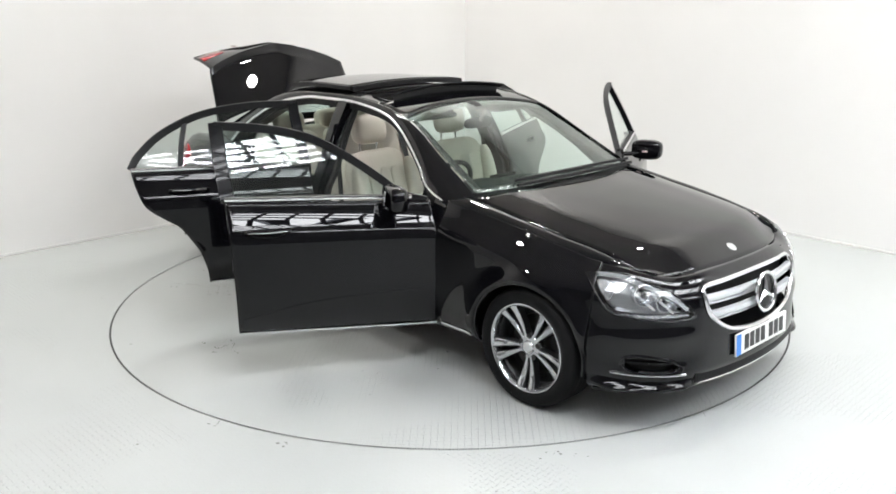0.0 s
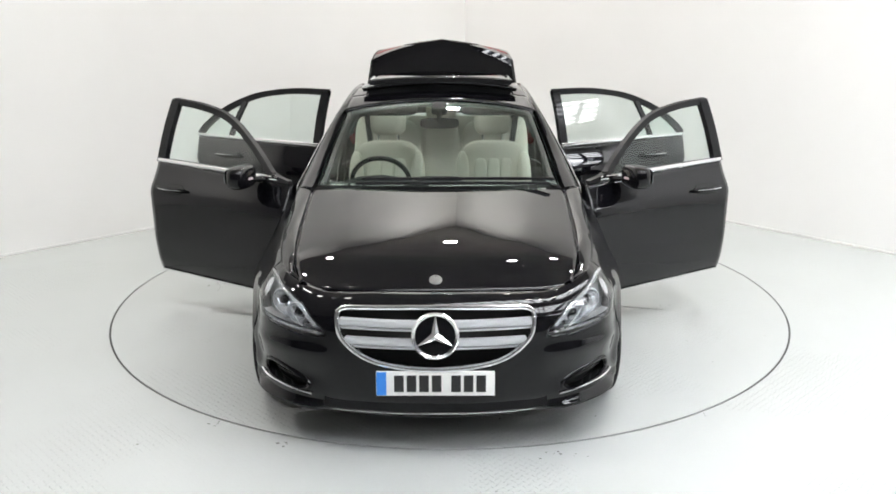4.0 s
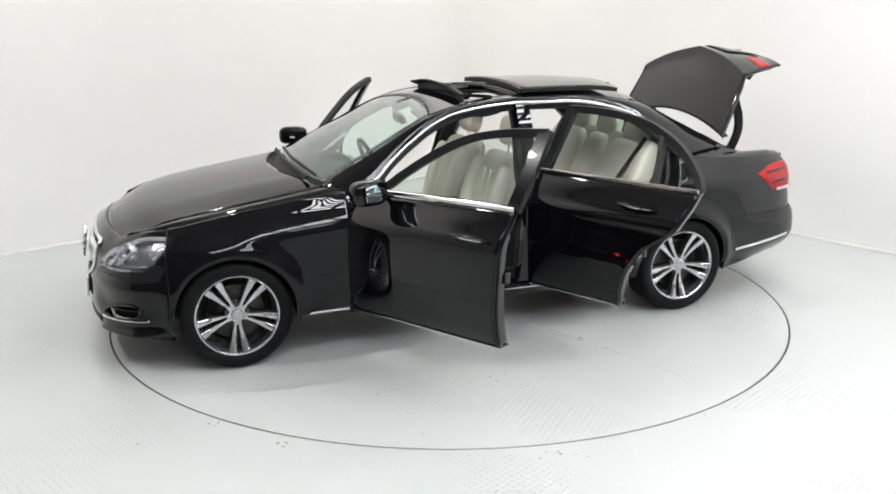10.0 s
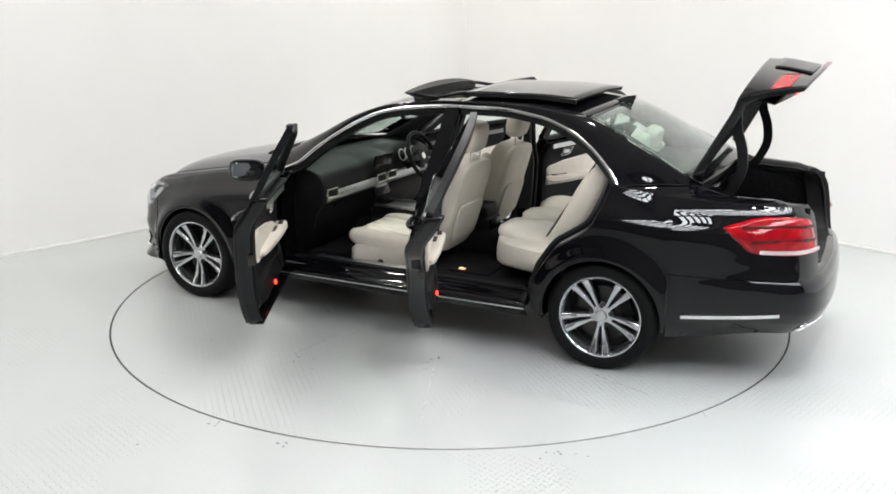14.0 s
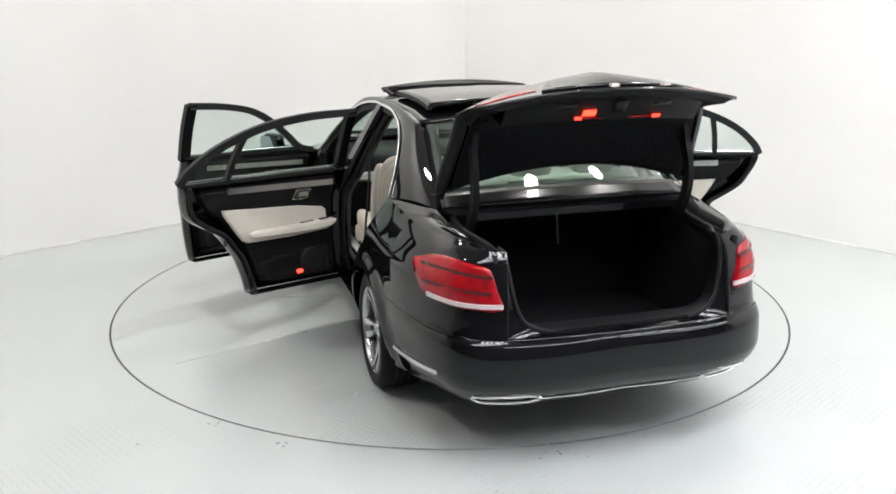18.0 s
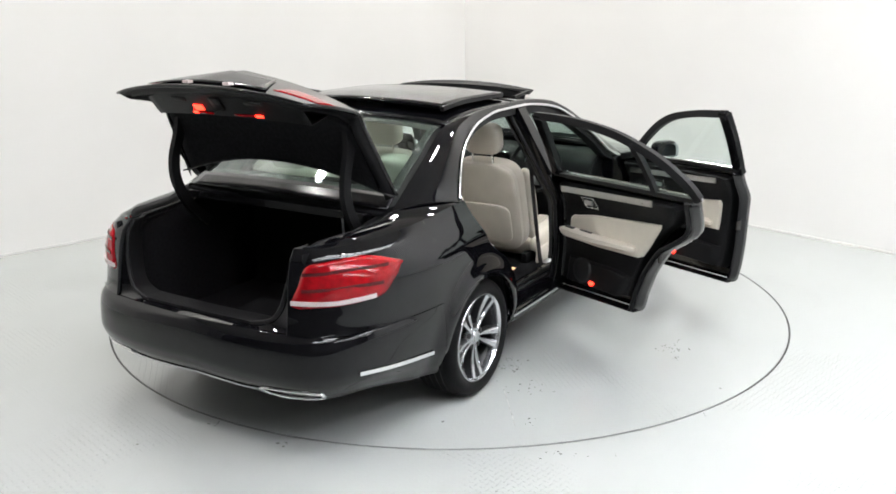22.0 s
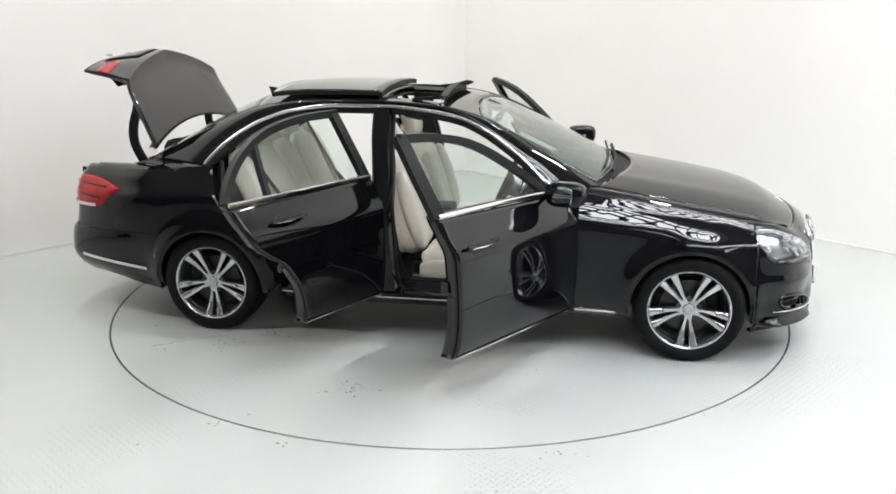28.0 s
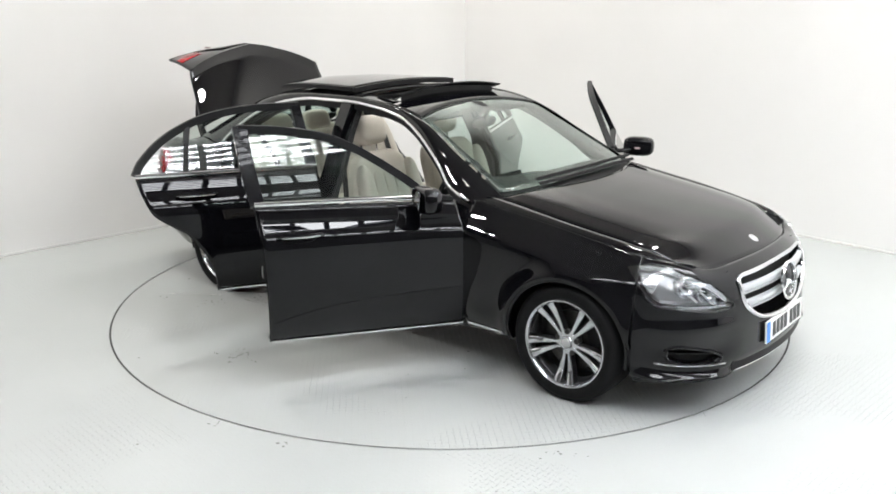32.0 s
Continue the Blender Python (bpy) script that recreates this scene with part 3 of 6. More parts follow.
# front bumper and nose, one moulding with holes for grille, lamps and intakes
nose = holed(0, NOSE_END, ZB, ZS, 110, 70, [shrink(HEADLAMP, 0.96), shrink(FOG, 0.95), [(-0.01, 0.693)] + GRILLE[1:-1] + [(-0.01, 0.43)]])
nose = facing(nose, (1, 0.4, 0))
bumper = part("front_bumper", merge(nose, side(nose, -1)), PAINT, car, "gloss black front bumper with chrome lip", solid=0.006)
for s in (1, -1):
    part("splitter", side(sweep(lambda t: skin(t * NOSE_END, ZB(t * NOSE_END) - 0.004, -0.012), [(-0.014, -0.008), (0.014, -0.008), (0.014, 0.008), (-0.014, 0.008)], 40), s), PAINT, bumper)

    def blade(a, b):
        """The flicked lower lip under the corner of the bumper, thin at both ends."""
        u = uf(0.40) + (ux(1.80) - uf(0.40)) * a
        w = min(1.0, a / 0.25, (1 - a) / 0.30 + 0.25)
        z, off = chain([(0.262, -0.004), (0.236, 0.012 * w), (0.212, 0.040 * w), (0.200, 0.042 * w), (0.190, 0.030 * w), (0.186, -0.030)])(b)
        return skin(u, z + 0.030 * a ** 3, off)
    part("corner_blade", side(facing(sheet(blade, 36, 14), (1, 0.6, 0)), s), PAINT, bumper, "gloss black flicked lip under the bumper corner", sharp=60)
    part("lip_strip", side(sweep(lambda t: skin(t * uf(0.50), 0.216 - 0.008 * t, 0.012), ring(0.0045, 6), 40), s), CHROME, bumper, "thin chrome lip strip")
    part("intake_back", side(fan(loop(FOG), lambda a, b, h: skin(a, b, -0.05), 4), s), PLASTIC, bumper, solid=0.004)
    rim_path = chain(FOG, True)
    part("intake_rim", side(sweep(lambda t: skin(*rim_path(t), -0.001), ring(0.0095, 8), 60, True, up=(1, 0.6, 0)), s), PAINT, bumper)
    part("intake_strip", side(sweep(lambda t: skin(uf(0.555) + (ux(1.90) - uf(0.555)) * t, 0.281 + 0.022 * t, 0.006), ring(0.0048, 8), 20), s), CHROME, bumper, "slim chrome strip")
    part("intake_fin", side(sweep(lambda t: skin(uf(0.60) + (uf(0.80) - uf(0.60)) * t, 0.330 + 0.020 * t, -0.030), [(-0.012, -0.004), (0.012, -0.004), (0.012, 0.004), (-0.012, 0.004)], 14), s), GLOSSBLACK, bumper)
part("lower_intake", sweep(lambda t: skin(uf(0.5) * abs(2 * t - 1), 0.255, 0.0015) if t >= 0.5 else [c * k for c, k in zip(skin(uf(0.5) * abs(2 * t - 1), 0.255, 0.0015), (1, -1, 1))],
     [(-0.003, -0.028), (0.003, -0.028), (0.003, 0.028), (-0.003, 0.028)], 40), PLASTIC, bumper, "matt black lower intake band")

# grille
def front(y, z, off=0.0):
    q = skin(uf(abs(y)), z, off)
    return q[0], math.copysign(q[1], y), z


grille = part("grille", sheet(lambda a, b: (2.075, (a - 0.5) * 0.92, 0.41 + 0.30 * b), 4, 4), PIT, car, "black radiator grille with chrome slats and frame", solid=0.01)
GY = [(0.0, 0.695), (0.30, 0.688), (0.428, 0.678), (0.443, 0.635), (0.41, 0.545), (0.27, 0.459), (0.0, 0.428)]
gl = GY + [(-a, b) for a, b in reversed(GY[1:-1])]
gpath = chain(gl, True)
part("frame", sweep(lambda t: front(*gpath(t), 0.004), ring(0.0115, 8), 90, True, up=(1, 0, 0)), CHROME, grille, "chrome grille surround")
gw = spl((0.43, 0.05), (0.459, 0.27), (0.545, 0.41), (0.635, 0.436), (0.69, 0.42))
for z in (0.625, 0.545):
    w = gw(z) - 0.006
    for dz, thick in ((0.0, 0.017), (-0.027, 0.007)):
        slat = sweep(lambda t: front((2 * t - 1) * w, z + dz, -0.008 - 0.012 * (dz != 0)), [(-0.012, -thick), (0.010, -thick * 0.8), (0.014, -thick * 0.3), (0.014, thick * 0.3), (0.010, thick * 0.8), (-0.012, thick)], 36)
        part("slat", slat, SILVER, grille, "satin silver grille slat")
for k in range(9):
    y = -0.40 + 0.10 * k
    part("grille_mesh", sweep(lambda t: (2.12, y, 0.44 + 0.24 * t), rect(0.004, 0.006), 2), PLASTIC, grille)
BADGE = Matrix.Translation((2.222, 0, 0.588)) @ pose(0, 0, 0, 0, -8, 0) @ pose(0, 0, 0, 0, 0, -90)
part("badge_ring", moved(lathe([(0.100, 0), (0.104, 0.010), (0.097, 0.018), (0.088, 0.013), (0.086, 0.0)], 48), BADGE), CHROME, grille, "chrome ring badge")
part("badge_back", moved(lathe([(0.0, 0.002), (0.090, 0.002)], 40), BADGE), GLOSSBLACK, grille)
for k in range(3):
    a = math.pi / 2 + k * 2 * math.pi / 3
    tip, l, r = [(q * math.cos(a + e), q * math.sin(a + e)) for q, e in ((0.092, 0), (0.019, 1.047), (0.019, -1.047))]
    vs = [(0, 0.020, 0), (l[0], 0.006, l[1]), (tip[0], 0.009, tip[1]), (r[0], 0.006, r[1])]
    part("badge_arm", moved((vs, [(0, 1, 2), (0, 2, 3), (1, 3, 2)]), BADGE), CHROME, grille, smooth=False)

# number plates: plain bars stand for the characters
def plate(x, z, turn):
    p = part("number_plate", moved(block(-0.006, 0.006, -0.26, 0.26, -0.056, 0.056, 0.004), Matrix.Translation((x, 0, z)) @ pose(0, 0, 0, 0, turn, 0)), PLATE, car, "white number plate with blue band", sharp=30)
    part("country_band", moved(block(-0.001, 0.0078, -0.258, -0.215, -0.053, 0.053, 0), Matrix.Translation((x, 0, z)) @ pose(0, 0, 0, 0, turn, 0)), PLATEBLUE, p, smooth=False)
    for y in (-0.16, -0.105, -0.05, 0.005, 0.09, 0.145, 0.20):
        part("character_bar", moved(block(-0.001, 0.0078, y - 0.021, y + 0.021, -0.038, 0.038, 0), Matrix.Translation((x, 0, z)) @ pose(0, 0, 0, 0, turn, 0)), INK, p, smooth=False)
    return p


plate(2.226, 0.367, -4)

# headlamps
for s in (1, -1):
    lamp = part("headlamp", side(fan(loop(HEADLAMP, 60), lambda a, b, h: skin(a, b, -0.055), 6), s), REFLECTOR, car, "clear headlamp with bright reflectors", solid=0.003)
    rim = HEADLAMP
    lp = loop(HEADLAMP, 60)
    part("lamp_wall", side(sheet(lambda a, b: skin(*lp[int(round(a * 60)) % 60], -0.055 * b), 60, 2), s), PLASTIC, lamp)
    part("lens", side(fan(loop(HEADLAMP, 60), lambda a, b, h: skin(a, b, 0.0035 + h), 6, 0.004), s), LENS, lamp, "clear polished lens")
    part("lamp_bezel", side(fan(loop(shrink(HEADLAMP, 0.95), 60), lambda a, b, h: skin(a, b, -0.050), 6), s), LAMPDARK, lamp, solid=0.002)
    for (y, z, r) in ((0.575, 0.592, 0.030), (0.655, 0.632, 0.046), (0.745, 0.668, 0.050)):
        u = uf(y)
        c = Vector(skin(u, z, -0.046))
        n = (Vector(skin(u, z, 0.0)) - c).normalized().lerp(Vector((1, 0.25, 0.12)), 0.45).normalized()
        m = Matrix.Translation(c) @ n.to_track_quat("Z", "Y").to_matrix().to_4x4()
        part("projector", side(moved(lathe([(r * 0.42, 0.004), (r * 0.60, 0.006), (r * 0.84, 0.016), (r, 0.032), (r * 1.07, 0.030), (r * 1.05, -0.006)], 32, "z"), m), s), REFLECTOR, lamp, "round reflector bowl in the headlamp")
        part("projector_lens", side(moved(lathe([(0.0, 0.030), (r * 0.22, 0.027), (r * 0.38, 0.018), (r * 0.44, 0.006)], 24, "z"), m), s), GLOSSBLACK, lamp, "dark glass projector lens")
    top_edge = chain([(0.0905, 0.592), (0.104, 0.655), (0.119, 0.692), (0.136, 0.725), (0.153, 0.747), (0.176, 0.748)])
    part("light_guide", side(sweep(lambda t: skin(*top_edge(t), -0.014), [(-0.010, -0.010), (0.010, -0.010), (0.010, 0.010), (-0.010, 0.010)], 30), s), REFLECTOR, lamp, "bright daytime light guide")
    part("brow", side(sheet(lambda a, b: skin(top_edge(a)[0], top_edge(a)[1] - 0.014 - 0.014 * b, -0.016 - 0.024 * b), 30, 3), s), LAMPDARK, lamp)
    part("side_reflector", side(fan(loop([(0.1745, 0.722), (0.1735, 0.700), (0.166, 0.655), (0.159, 0.640), (0.156, 0.690), (0.162, 0.722)], 30), lambda a, b, h: skin(a, b, -0.022 + h), 4, 0.010), s), REFLECTOR, lamp, "ribbed bright side reflector")
    for k in range(12):
        part("led_block", side(sweep(lambda t: skin(0.090 + 0.0052 * (k + 0.65 * t), 0.5635 + 0.0016 * k, -0.014), rect(0.005, 0.006), 2), s), REFLECTOR, lamp)
    part("lower_shelf", side(sheet(lambda a, b: skin(0.088 + 0.066 * a, 0.577 + 0.024 * a + 0.004 * b, -0.012 - 0.034 * b), 24, 2), s), LAMPDARK, lamp)
    for y0, z0, y1, z1 in ((0.615, 0.580, 0.700, 0.668), (0.700, 0.600, 0.785, 0.700)):
        part("inner_fin", side(sweep(lambda t: skin(uf(y0) + (uf(y1) - uf(y0)) * t, z0 + (z1 - z0) * t, -0.024), rect(0.014, 0.006), 10), s), REFLECTOR, lamp)

# front wings
def wing_low(x):
    """Height at which the wing's shoulder begins."""
    return ZS(ux(x)) - 0.145


def wing_edge(t):
    """Up the wing's rear edge, then ahead under its shoulder to over the axle."""
    if t < 0.5:
        return 0.787, 0.235 + (wing_low(0.787) - 0.235) * t / 0.5
    x = 0.787 + (AX - 0.787) * (t - 0.5) / 0.5
    return x, wing_low(x)


def shoulder(x0, x1, n):
    """The wing's upper band from x0 to x1."""
    def at_band(a, b):
        x = x0 + (x1 - x0) * a
        return flank(x, wing_low(x) + 0.145 * b)
    return facing(sheet(at_band, n, 26), (0, 1, 0))


for s in (1, -1):
    w = merge(ruled(arc(AX, 188, 90), wing_edge, 72, 24), shoulder(0.787, AX, 36), shoulder(AX, 1.793, 40),
              ruled(arc(AX, 90, -12), lambda t: (AX + (1.793 - AX) * t, wing_low(AX + (1.793 - AX) * t)), 40, 24))
    wing = part("front_wing", side(w, s), PAINT, car, "gloss black front wing", solid=0.006)
    part("arch_lip", side(sweep(lambda t: flank(*arc(AX, -10, 190)(t), -0.012), [(-0.014, -0.008), (0.014, -0.008), (0.014, 0.008), (-0.014, 0.008)], 48, up=(0, 1, 0)), s), PAINT, wing)
    part("arch_liner", side(sheet(lambda a, b: (AX + 0.352 * math.cos(math.pi * (1.12 * a - 0.06)), 0.60 + 0.285 * b, AZ + 0.352 * math.sin(math.pi * (1.12 * a - 0.06))), 30, 3), s), PLASTIC, wing, "black wheel arch liner")
    part("arch_end", side(sheet(lambda a, b: (AX + 0.352 * b * math.cos(math.pi * (1.12 * a - 0.06)), 0.60, AZ + 0.352 * b * math.sin(math.pi * (1.12 * a - 0.06))), 30, 3), s), PLASTIC, wing)

# bonnet, with the wing tops beside it
YE = spl((0, 0.715), (0.5, 0.70), (0.85, 0.66), (1, 0.60))
ZBC = spl((0, 0.990), (0.25, 0.954), (0.55, 0.907), (0.8, 0.850), (0.93, 0.781), (1, 0.741))
DB = spl((0, 0.030), (0.5, 0.045), (0.85, 0.034), (1, 0.000))


def bonnet(r, s):
    y = s * YE(r)
    x0 = 1.095 - 0.205 * s * s
    e = skin(uf(abs(s) * 0.655), ZS(uf(abs(s) * 0.655)))
    x1 = e[0] - 0.003
    y += math.copysign(e[1] - abs(s) * 0.60, s) * r ** 5
    x = x0 + (x1 - x0) * r
    z = ZBC(r) - DB(r) * (0.45 * s * s + 0.55 * s ** 6) + 0.004 * math.exp(-((abs(s) - 0.66) / 0.12) ** 2) * (1 - r)
    z += (e[2] - 0.742) * max(0, (r - 0.5) / 0.5) ** 3
    return x, y, z + 0.0005


part("bonnet", sheet(lambda a, b: bonnet(a, 2 * b - 1), 44, 56), PAINT, car, "gloss black bonnet with two soft creases", solid=0.008)
part("bonnet_badge", moved(lathe([(0.0, 0.004), (0.026, 0.003), (0.029, 0.0)], 24, "z"), Matrix.Translation(bonnet(0.935, 0)) @ pose(0, 0, 0, 0, 30, 0)), SATIN, car, "round silver bonnet badge")
for s in (1, -1):
    def wing_top(a, b):
        p = Vector(bonnet(a, 1.0)) + Vector((0, 0.004, -0.001))
        x = 0.80 + (1.795 - 0.80) * min(a / 0.80, 1)
        u = ux(x) if a < 0.80 else NOSE_END + (uf(0.655) - NOSE_END) * (a - 0.80) / 0.20
        q = Vector(skin(u, ZS(u)))
        return p.lerp(q, b) + Vector((0, 0, 0.010 * math.sin(math.pi * b)))
    part("wing_top", side(facing(sheet(wing_top, 60, 12), (0, 0.2, 1)), s), PAINT, car, solid=0.004)

# pillars, roof and screens
RZ = spl((0.80, 0.925), (0.61, 0.995), (0.50, 1.09), (0.36, 1.19), (0.22, 1.272), (0.08, 1.328), (-0.12, 1.363), (-0.39, 1.383), (-0.69, 1.382), (-0.96, 1.350), (-1.13, 1.297), (-1.27, 1.222), (-1.41, 1.107), (-1.48, 1.022))
RX = spl((0, 0.80), (0.3, 0.21), (0.8, -1.10), (1, -1.48))


def rail(t, off=0.0):
    x = RX(t)
    return flank(x, RZ(x), off)


_top = spl((0, 0.90, 0.715, 0.972), (0.15, 0.55, 0.665, 1.155), (0.3, 0.21, 0.605, 1.325), (0.4, -0.05, 0.585, 1.385), (0.52, -0.4, 0.575, 1.408), (0.68, -0.85, 0.570, 1.402), (0.8, -1.20, 0.565, 1.360), (0.9, -1.54, 0.615, 1.210), (1, -1.88, 0.665, 1.038))


def roof_edge(t):
    return tuple(_top(t))


def pillar(a, b):
    p, q = Vector(rail(a)), Vector(roof_edge(a))
    d = (q - p)
    n = Vector((0, d.z, -d.y)).normalized() if d.length > 0 else Vector()
    return p.lerp(q, b) + Vector((0, 0.30, 0.8)).normalized() * 0.018 * math.sin(math.pi * b)


CZ = spl((1.03, 0.985), (0.80, 1.105), (0.45, 1.265), (0.12, 1.385), (-0.1, 1.420), (-0.45, 1.438), (-0.85, 1.434), (-1.27, 1.398), (-1.6, 1.262), (-1.95, 1.060))
CX = spl((0, 1.03), (0.15, 0.60), (0.3, 0.12), (0.4, -0.10), (0.52, -0.42), (0.68, -0.88), (0.8, -1.27), (0.9, -1.61), (1, -1.95))


def crown(t, s):
    """The car's top from cowl to boot: t along it, s across."""
    e = roof_edge(t)
    x = CX(t)
    k = abs(s) ** 2.2
    return x + (e[0] - x) * k, s * e[1], CZ(x) + (e[2] - CZ(x)) * k


def crown_part(t0, t1, s0, s1, n, m, off=0.0):
    return facing(sheet(lambda a, b: Vector(crown(t0 + (t1 - t0) * a, s0 + (s1 - s0) * b)) + Vector((0, 0, off)), n, m), (0, 0, 1))


T0, T1 = 0.392, 0.528            # the sunroof's opening
roof = part("roof", merge(crown_part(0.3, T0, -1, 1, 8, 30), crown_part(T0, T1, -1, -0.80, 8, 4), crown_part(T0, T1, 0.80, 1, 8, 4), crown_part(T1, 0.8, -1, 1, 20, 30)), PAINT, car, "gloss black roof with a wide sunroof opening", solid=0.03)
for s in (1, -1):
    part("pillar", side(facing(sheet(pillar, 90, 10), (0, 1, 0.6)), s), PAINT, car, "gloss black side pillars and roof rail")
    part("pillar_jamb", side(sheet(lambda a, b: Vector(rail(0.66 + 0.34 * a)) + Vector((0.02 * b, -0.004 - 0.125 * b, -0.01 - 0.02 * b)), 30, 4), s), SEAL, car, "black rubber-lined jamb under the rear pillar", solid=0.004)
    part("rail_trim", side(sweep(lambda t: rail(0.02 + 0.975 * t, 0.006), ring(0.0098, 10, 0.62), 90, up=(0, 1, 0)), s), CHROME, car, "bright chrome strip along the window line")
    part("rail_inner", side(sweep(lambda t: Vector(rail(t)) + Vector((0, -0.045, -0.022)), [(-0.026, -0.030), (0.026, -0.030), (0.026, 0.034), (-0.026, 0.034)], 80, up=(0, 1, 0)), s), SEAL, car, "black door seal along the roof rail")
windscreen = part("windscreen", crown_part(0.012, 0.296, -0.965, 0.965, 20, 24, -0.004), GLASS, car, "clear slightly green windscreen", solid=0.004)
part("frit_band", merge(crown_part(0.268, 0.297, -0.965, 0.965, 3, 24, -0.010), crown_part(0.012, 0.28, -0.965, -0.90, 16, 2, -0.010), crown_part(0.012, 0.28, 0.90, 0.965, 16, 2, -0.010)), GLOSSBLACK, windscreen)
rear_window = part("rear_window", crown_part(0.805, 0.99, -0.95, 0.95, 16, 24, -0.004), GLASS, car, "tinted rear window", solid=0.004)
part("frit_band", merge(crown_part(0.96, 0.995, -0.95, 0.95, 3, 24, -0.010), crown_part(0.805, 0.98, -0.955, -0.88, 16, 2, -0.010), crown_part(0.805, 0.98, 0.88, 0.955, 16, 2, -0.010), crown_part(0.803, 0.825, -0.95, 0.95, 2, 24, -0.010)), SEAL, rear_window)
part("lower_seal", crown_part(0.972, 1.004, -0.965, 0.965, 4, 24, 0.004), GLOSSBLACK, rear_window, "black seal under the rear window", solid=0.004)

# scuttle, wipers
part("scuttle", sheet(lambda a, b: (1.115 - 0.205 * (2 * b - 1) ** 2 - (0.16 - 0.06 * (2 * b - 1) ** 2) * a, (2 * b - 1) * 0.715, 0.958 - 0.030 * math.sin(math.pi * min(1, a * 1.3)) * (1 - (2 * b - 1) ** 2) - 0.02 * (2 * b - 1) ** 2 + 0.016 * a), 8, 30), PLASTIC, car, "black scuttle panel below the windscreen", solid=0.02)
for y0, y1 in ((0.10, -0.46), (0.62, 0.10)):
    wiper = part("wiper", sweep(lambda t: (1.0 - 0.05 * abs(y0 + (y1 - y0) * t), y0 + (y1 - y0) * t, 1.012 - 0.02 * (y0 + (y1 - y0) * t) ** 2), [(-0.012, -0.006), (0.012, -0.006), (0.006, 0.010), (-0.006, 0.010)], 16), PLASTIC, car, "black wiper arm")
    part("blade", sweep(lambda t: (0.955 - 0.05 * abs(y0 + (y1 - y0) * t), y0 + (y1 - y0) * t + 0.03, 1.030 - 0.02 * (y0 + (y1 - y0) * t) ** 2), [(-0.006, -0.008), (0.006, -0.008), (0.004, 0.008), (-0.004, 0.008)], 16), SEAL, wiper)

# sunroof: glass panel slid back above the roof, deflector raised ahead of the opening
panel = part("sunroof_panel", sheet(lambda a, b: Vector(crown(T1 + 0.005 + (0.765 - T1) * a, (2 * b - 1) * 0.86)) + Vector((0, 0, 0.036 + 0.012 * a)), 12, 24), ROOFGLASS, car, "dark glass sunroof panel slid back above the roof", solid=0.008)
part("panel_edge", merge(*[sweep(lambda t: Vector(crown(T1 + 0.005 + (0.765 - T1) * (t if k else 1 - t), q * 0.86)) + Vector((0, 0, 0.030 + 0.012 * (t if k else 1 - t))), [(-0.012, -0.012), (0.012, -0.012), (0.012, 0.012), (-0.012, 0.012)], 16) for k, q in ((1, 1), (1, -1))],
     sweep(lambda t: Vector(crown(T1 + 0.004, (2 * t - 1) * 0.86)) + Vector((0, 0, 0.026)), [(-0.014, -0.016), (0.014, -0.016), (0.014, 0.014), (-0.014, 0.014)], 24)), SEAL, panel)
part("panel_underside", sheet(lambda a, b: Vector(crown(T1 + 0.006 + (0.763 - T1) * a, (2 * b - 1) * 0.85)) + Vector((0, 0, 0.026 + 0.012 * a)), 8, 16), PLASTIC, panel)
deflector = part("wind_deflector", sweep(lambda t: Vector(crown(T0 + 0.012 * (1 - (2 * t - 1) ** 2) * -1.2, (2 * t - 1) * 0.86)) + Vector((0, 0, 0.052 - 0.018 * (2 * t - 1) ** 2)), [(-0.030, -0.012), (0.030, 0.010), (0.028, 0.016), (-0.032, -0.004)], 30), PLASTIC, car, "black raised wind deflector blade")
part("deflector_net", sheet(lambda a, b: Vector(crown(T0 + 0.004, (2 * a - 1) * 0.80)) + Vector((0, 0, -0.01 + 0.055 * b)), 24, 2), SEAL, deflector)
for s in (1, -1):
    part("deflector_arm", side(sweep(lambda t: Vector(crown(T0 + 0.07 * t, 0.83)) + Vector((0, 0, 0.036 * (1 - t))), [(-0.008, -0.01), (0.008, -0.01), (0.008, 0.01), (-0.008, 0.01)], 6), s), PLASTIC, deflector)
    part("roof_track", side(sweep(lambda t: Vector(crown(T0 + (T1 - T0) * t, 0.78)) + Vector((0, 0, -0.02)), [(-0.02, -0.01), (0.02, -0.01), (0.02, 0.01), (-0.02, 0.01)], 8), s), SATIN, deflector, "aluminium sunroof track")
ROOF_X, ROOF_Z = zip(*[(-crown(0.5 + 0.003 * k, 0)[0], crown(0.5 + 0.003 * k, 0)[2]) for k in range(130)])


def fin(q):
    """One half of the aerial's blade, leaning back."""
    def f(a, b):
        x = -1.205 - 0.125 * a - 0.020 * b
        return x, q * 0.016 * (1 - 0.8 * b) * math.sin(math.pi * (0.06 + 0.88 * a)) ** 0.5, float(np.interp(-x, ROOF_X, ROOF_Z)) - 0.004 + b * 0.060 * a ** 0.8
    return sheet(f, 10, 6)


part("aerial_fin", merge(fin(1), fin(-1)), PLASTIC, car, "small black roof aerial fin")

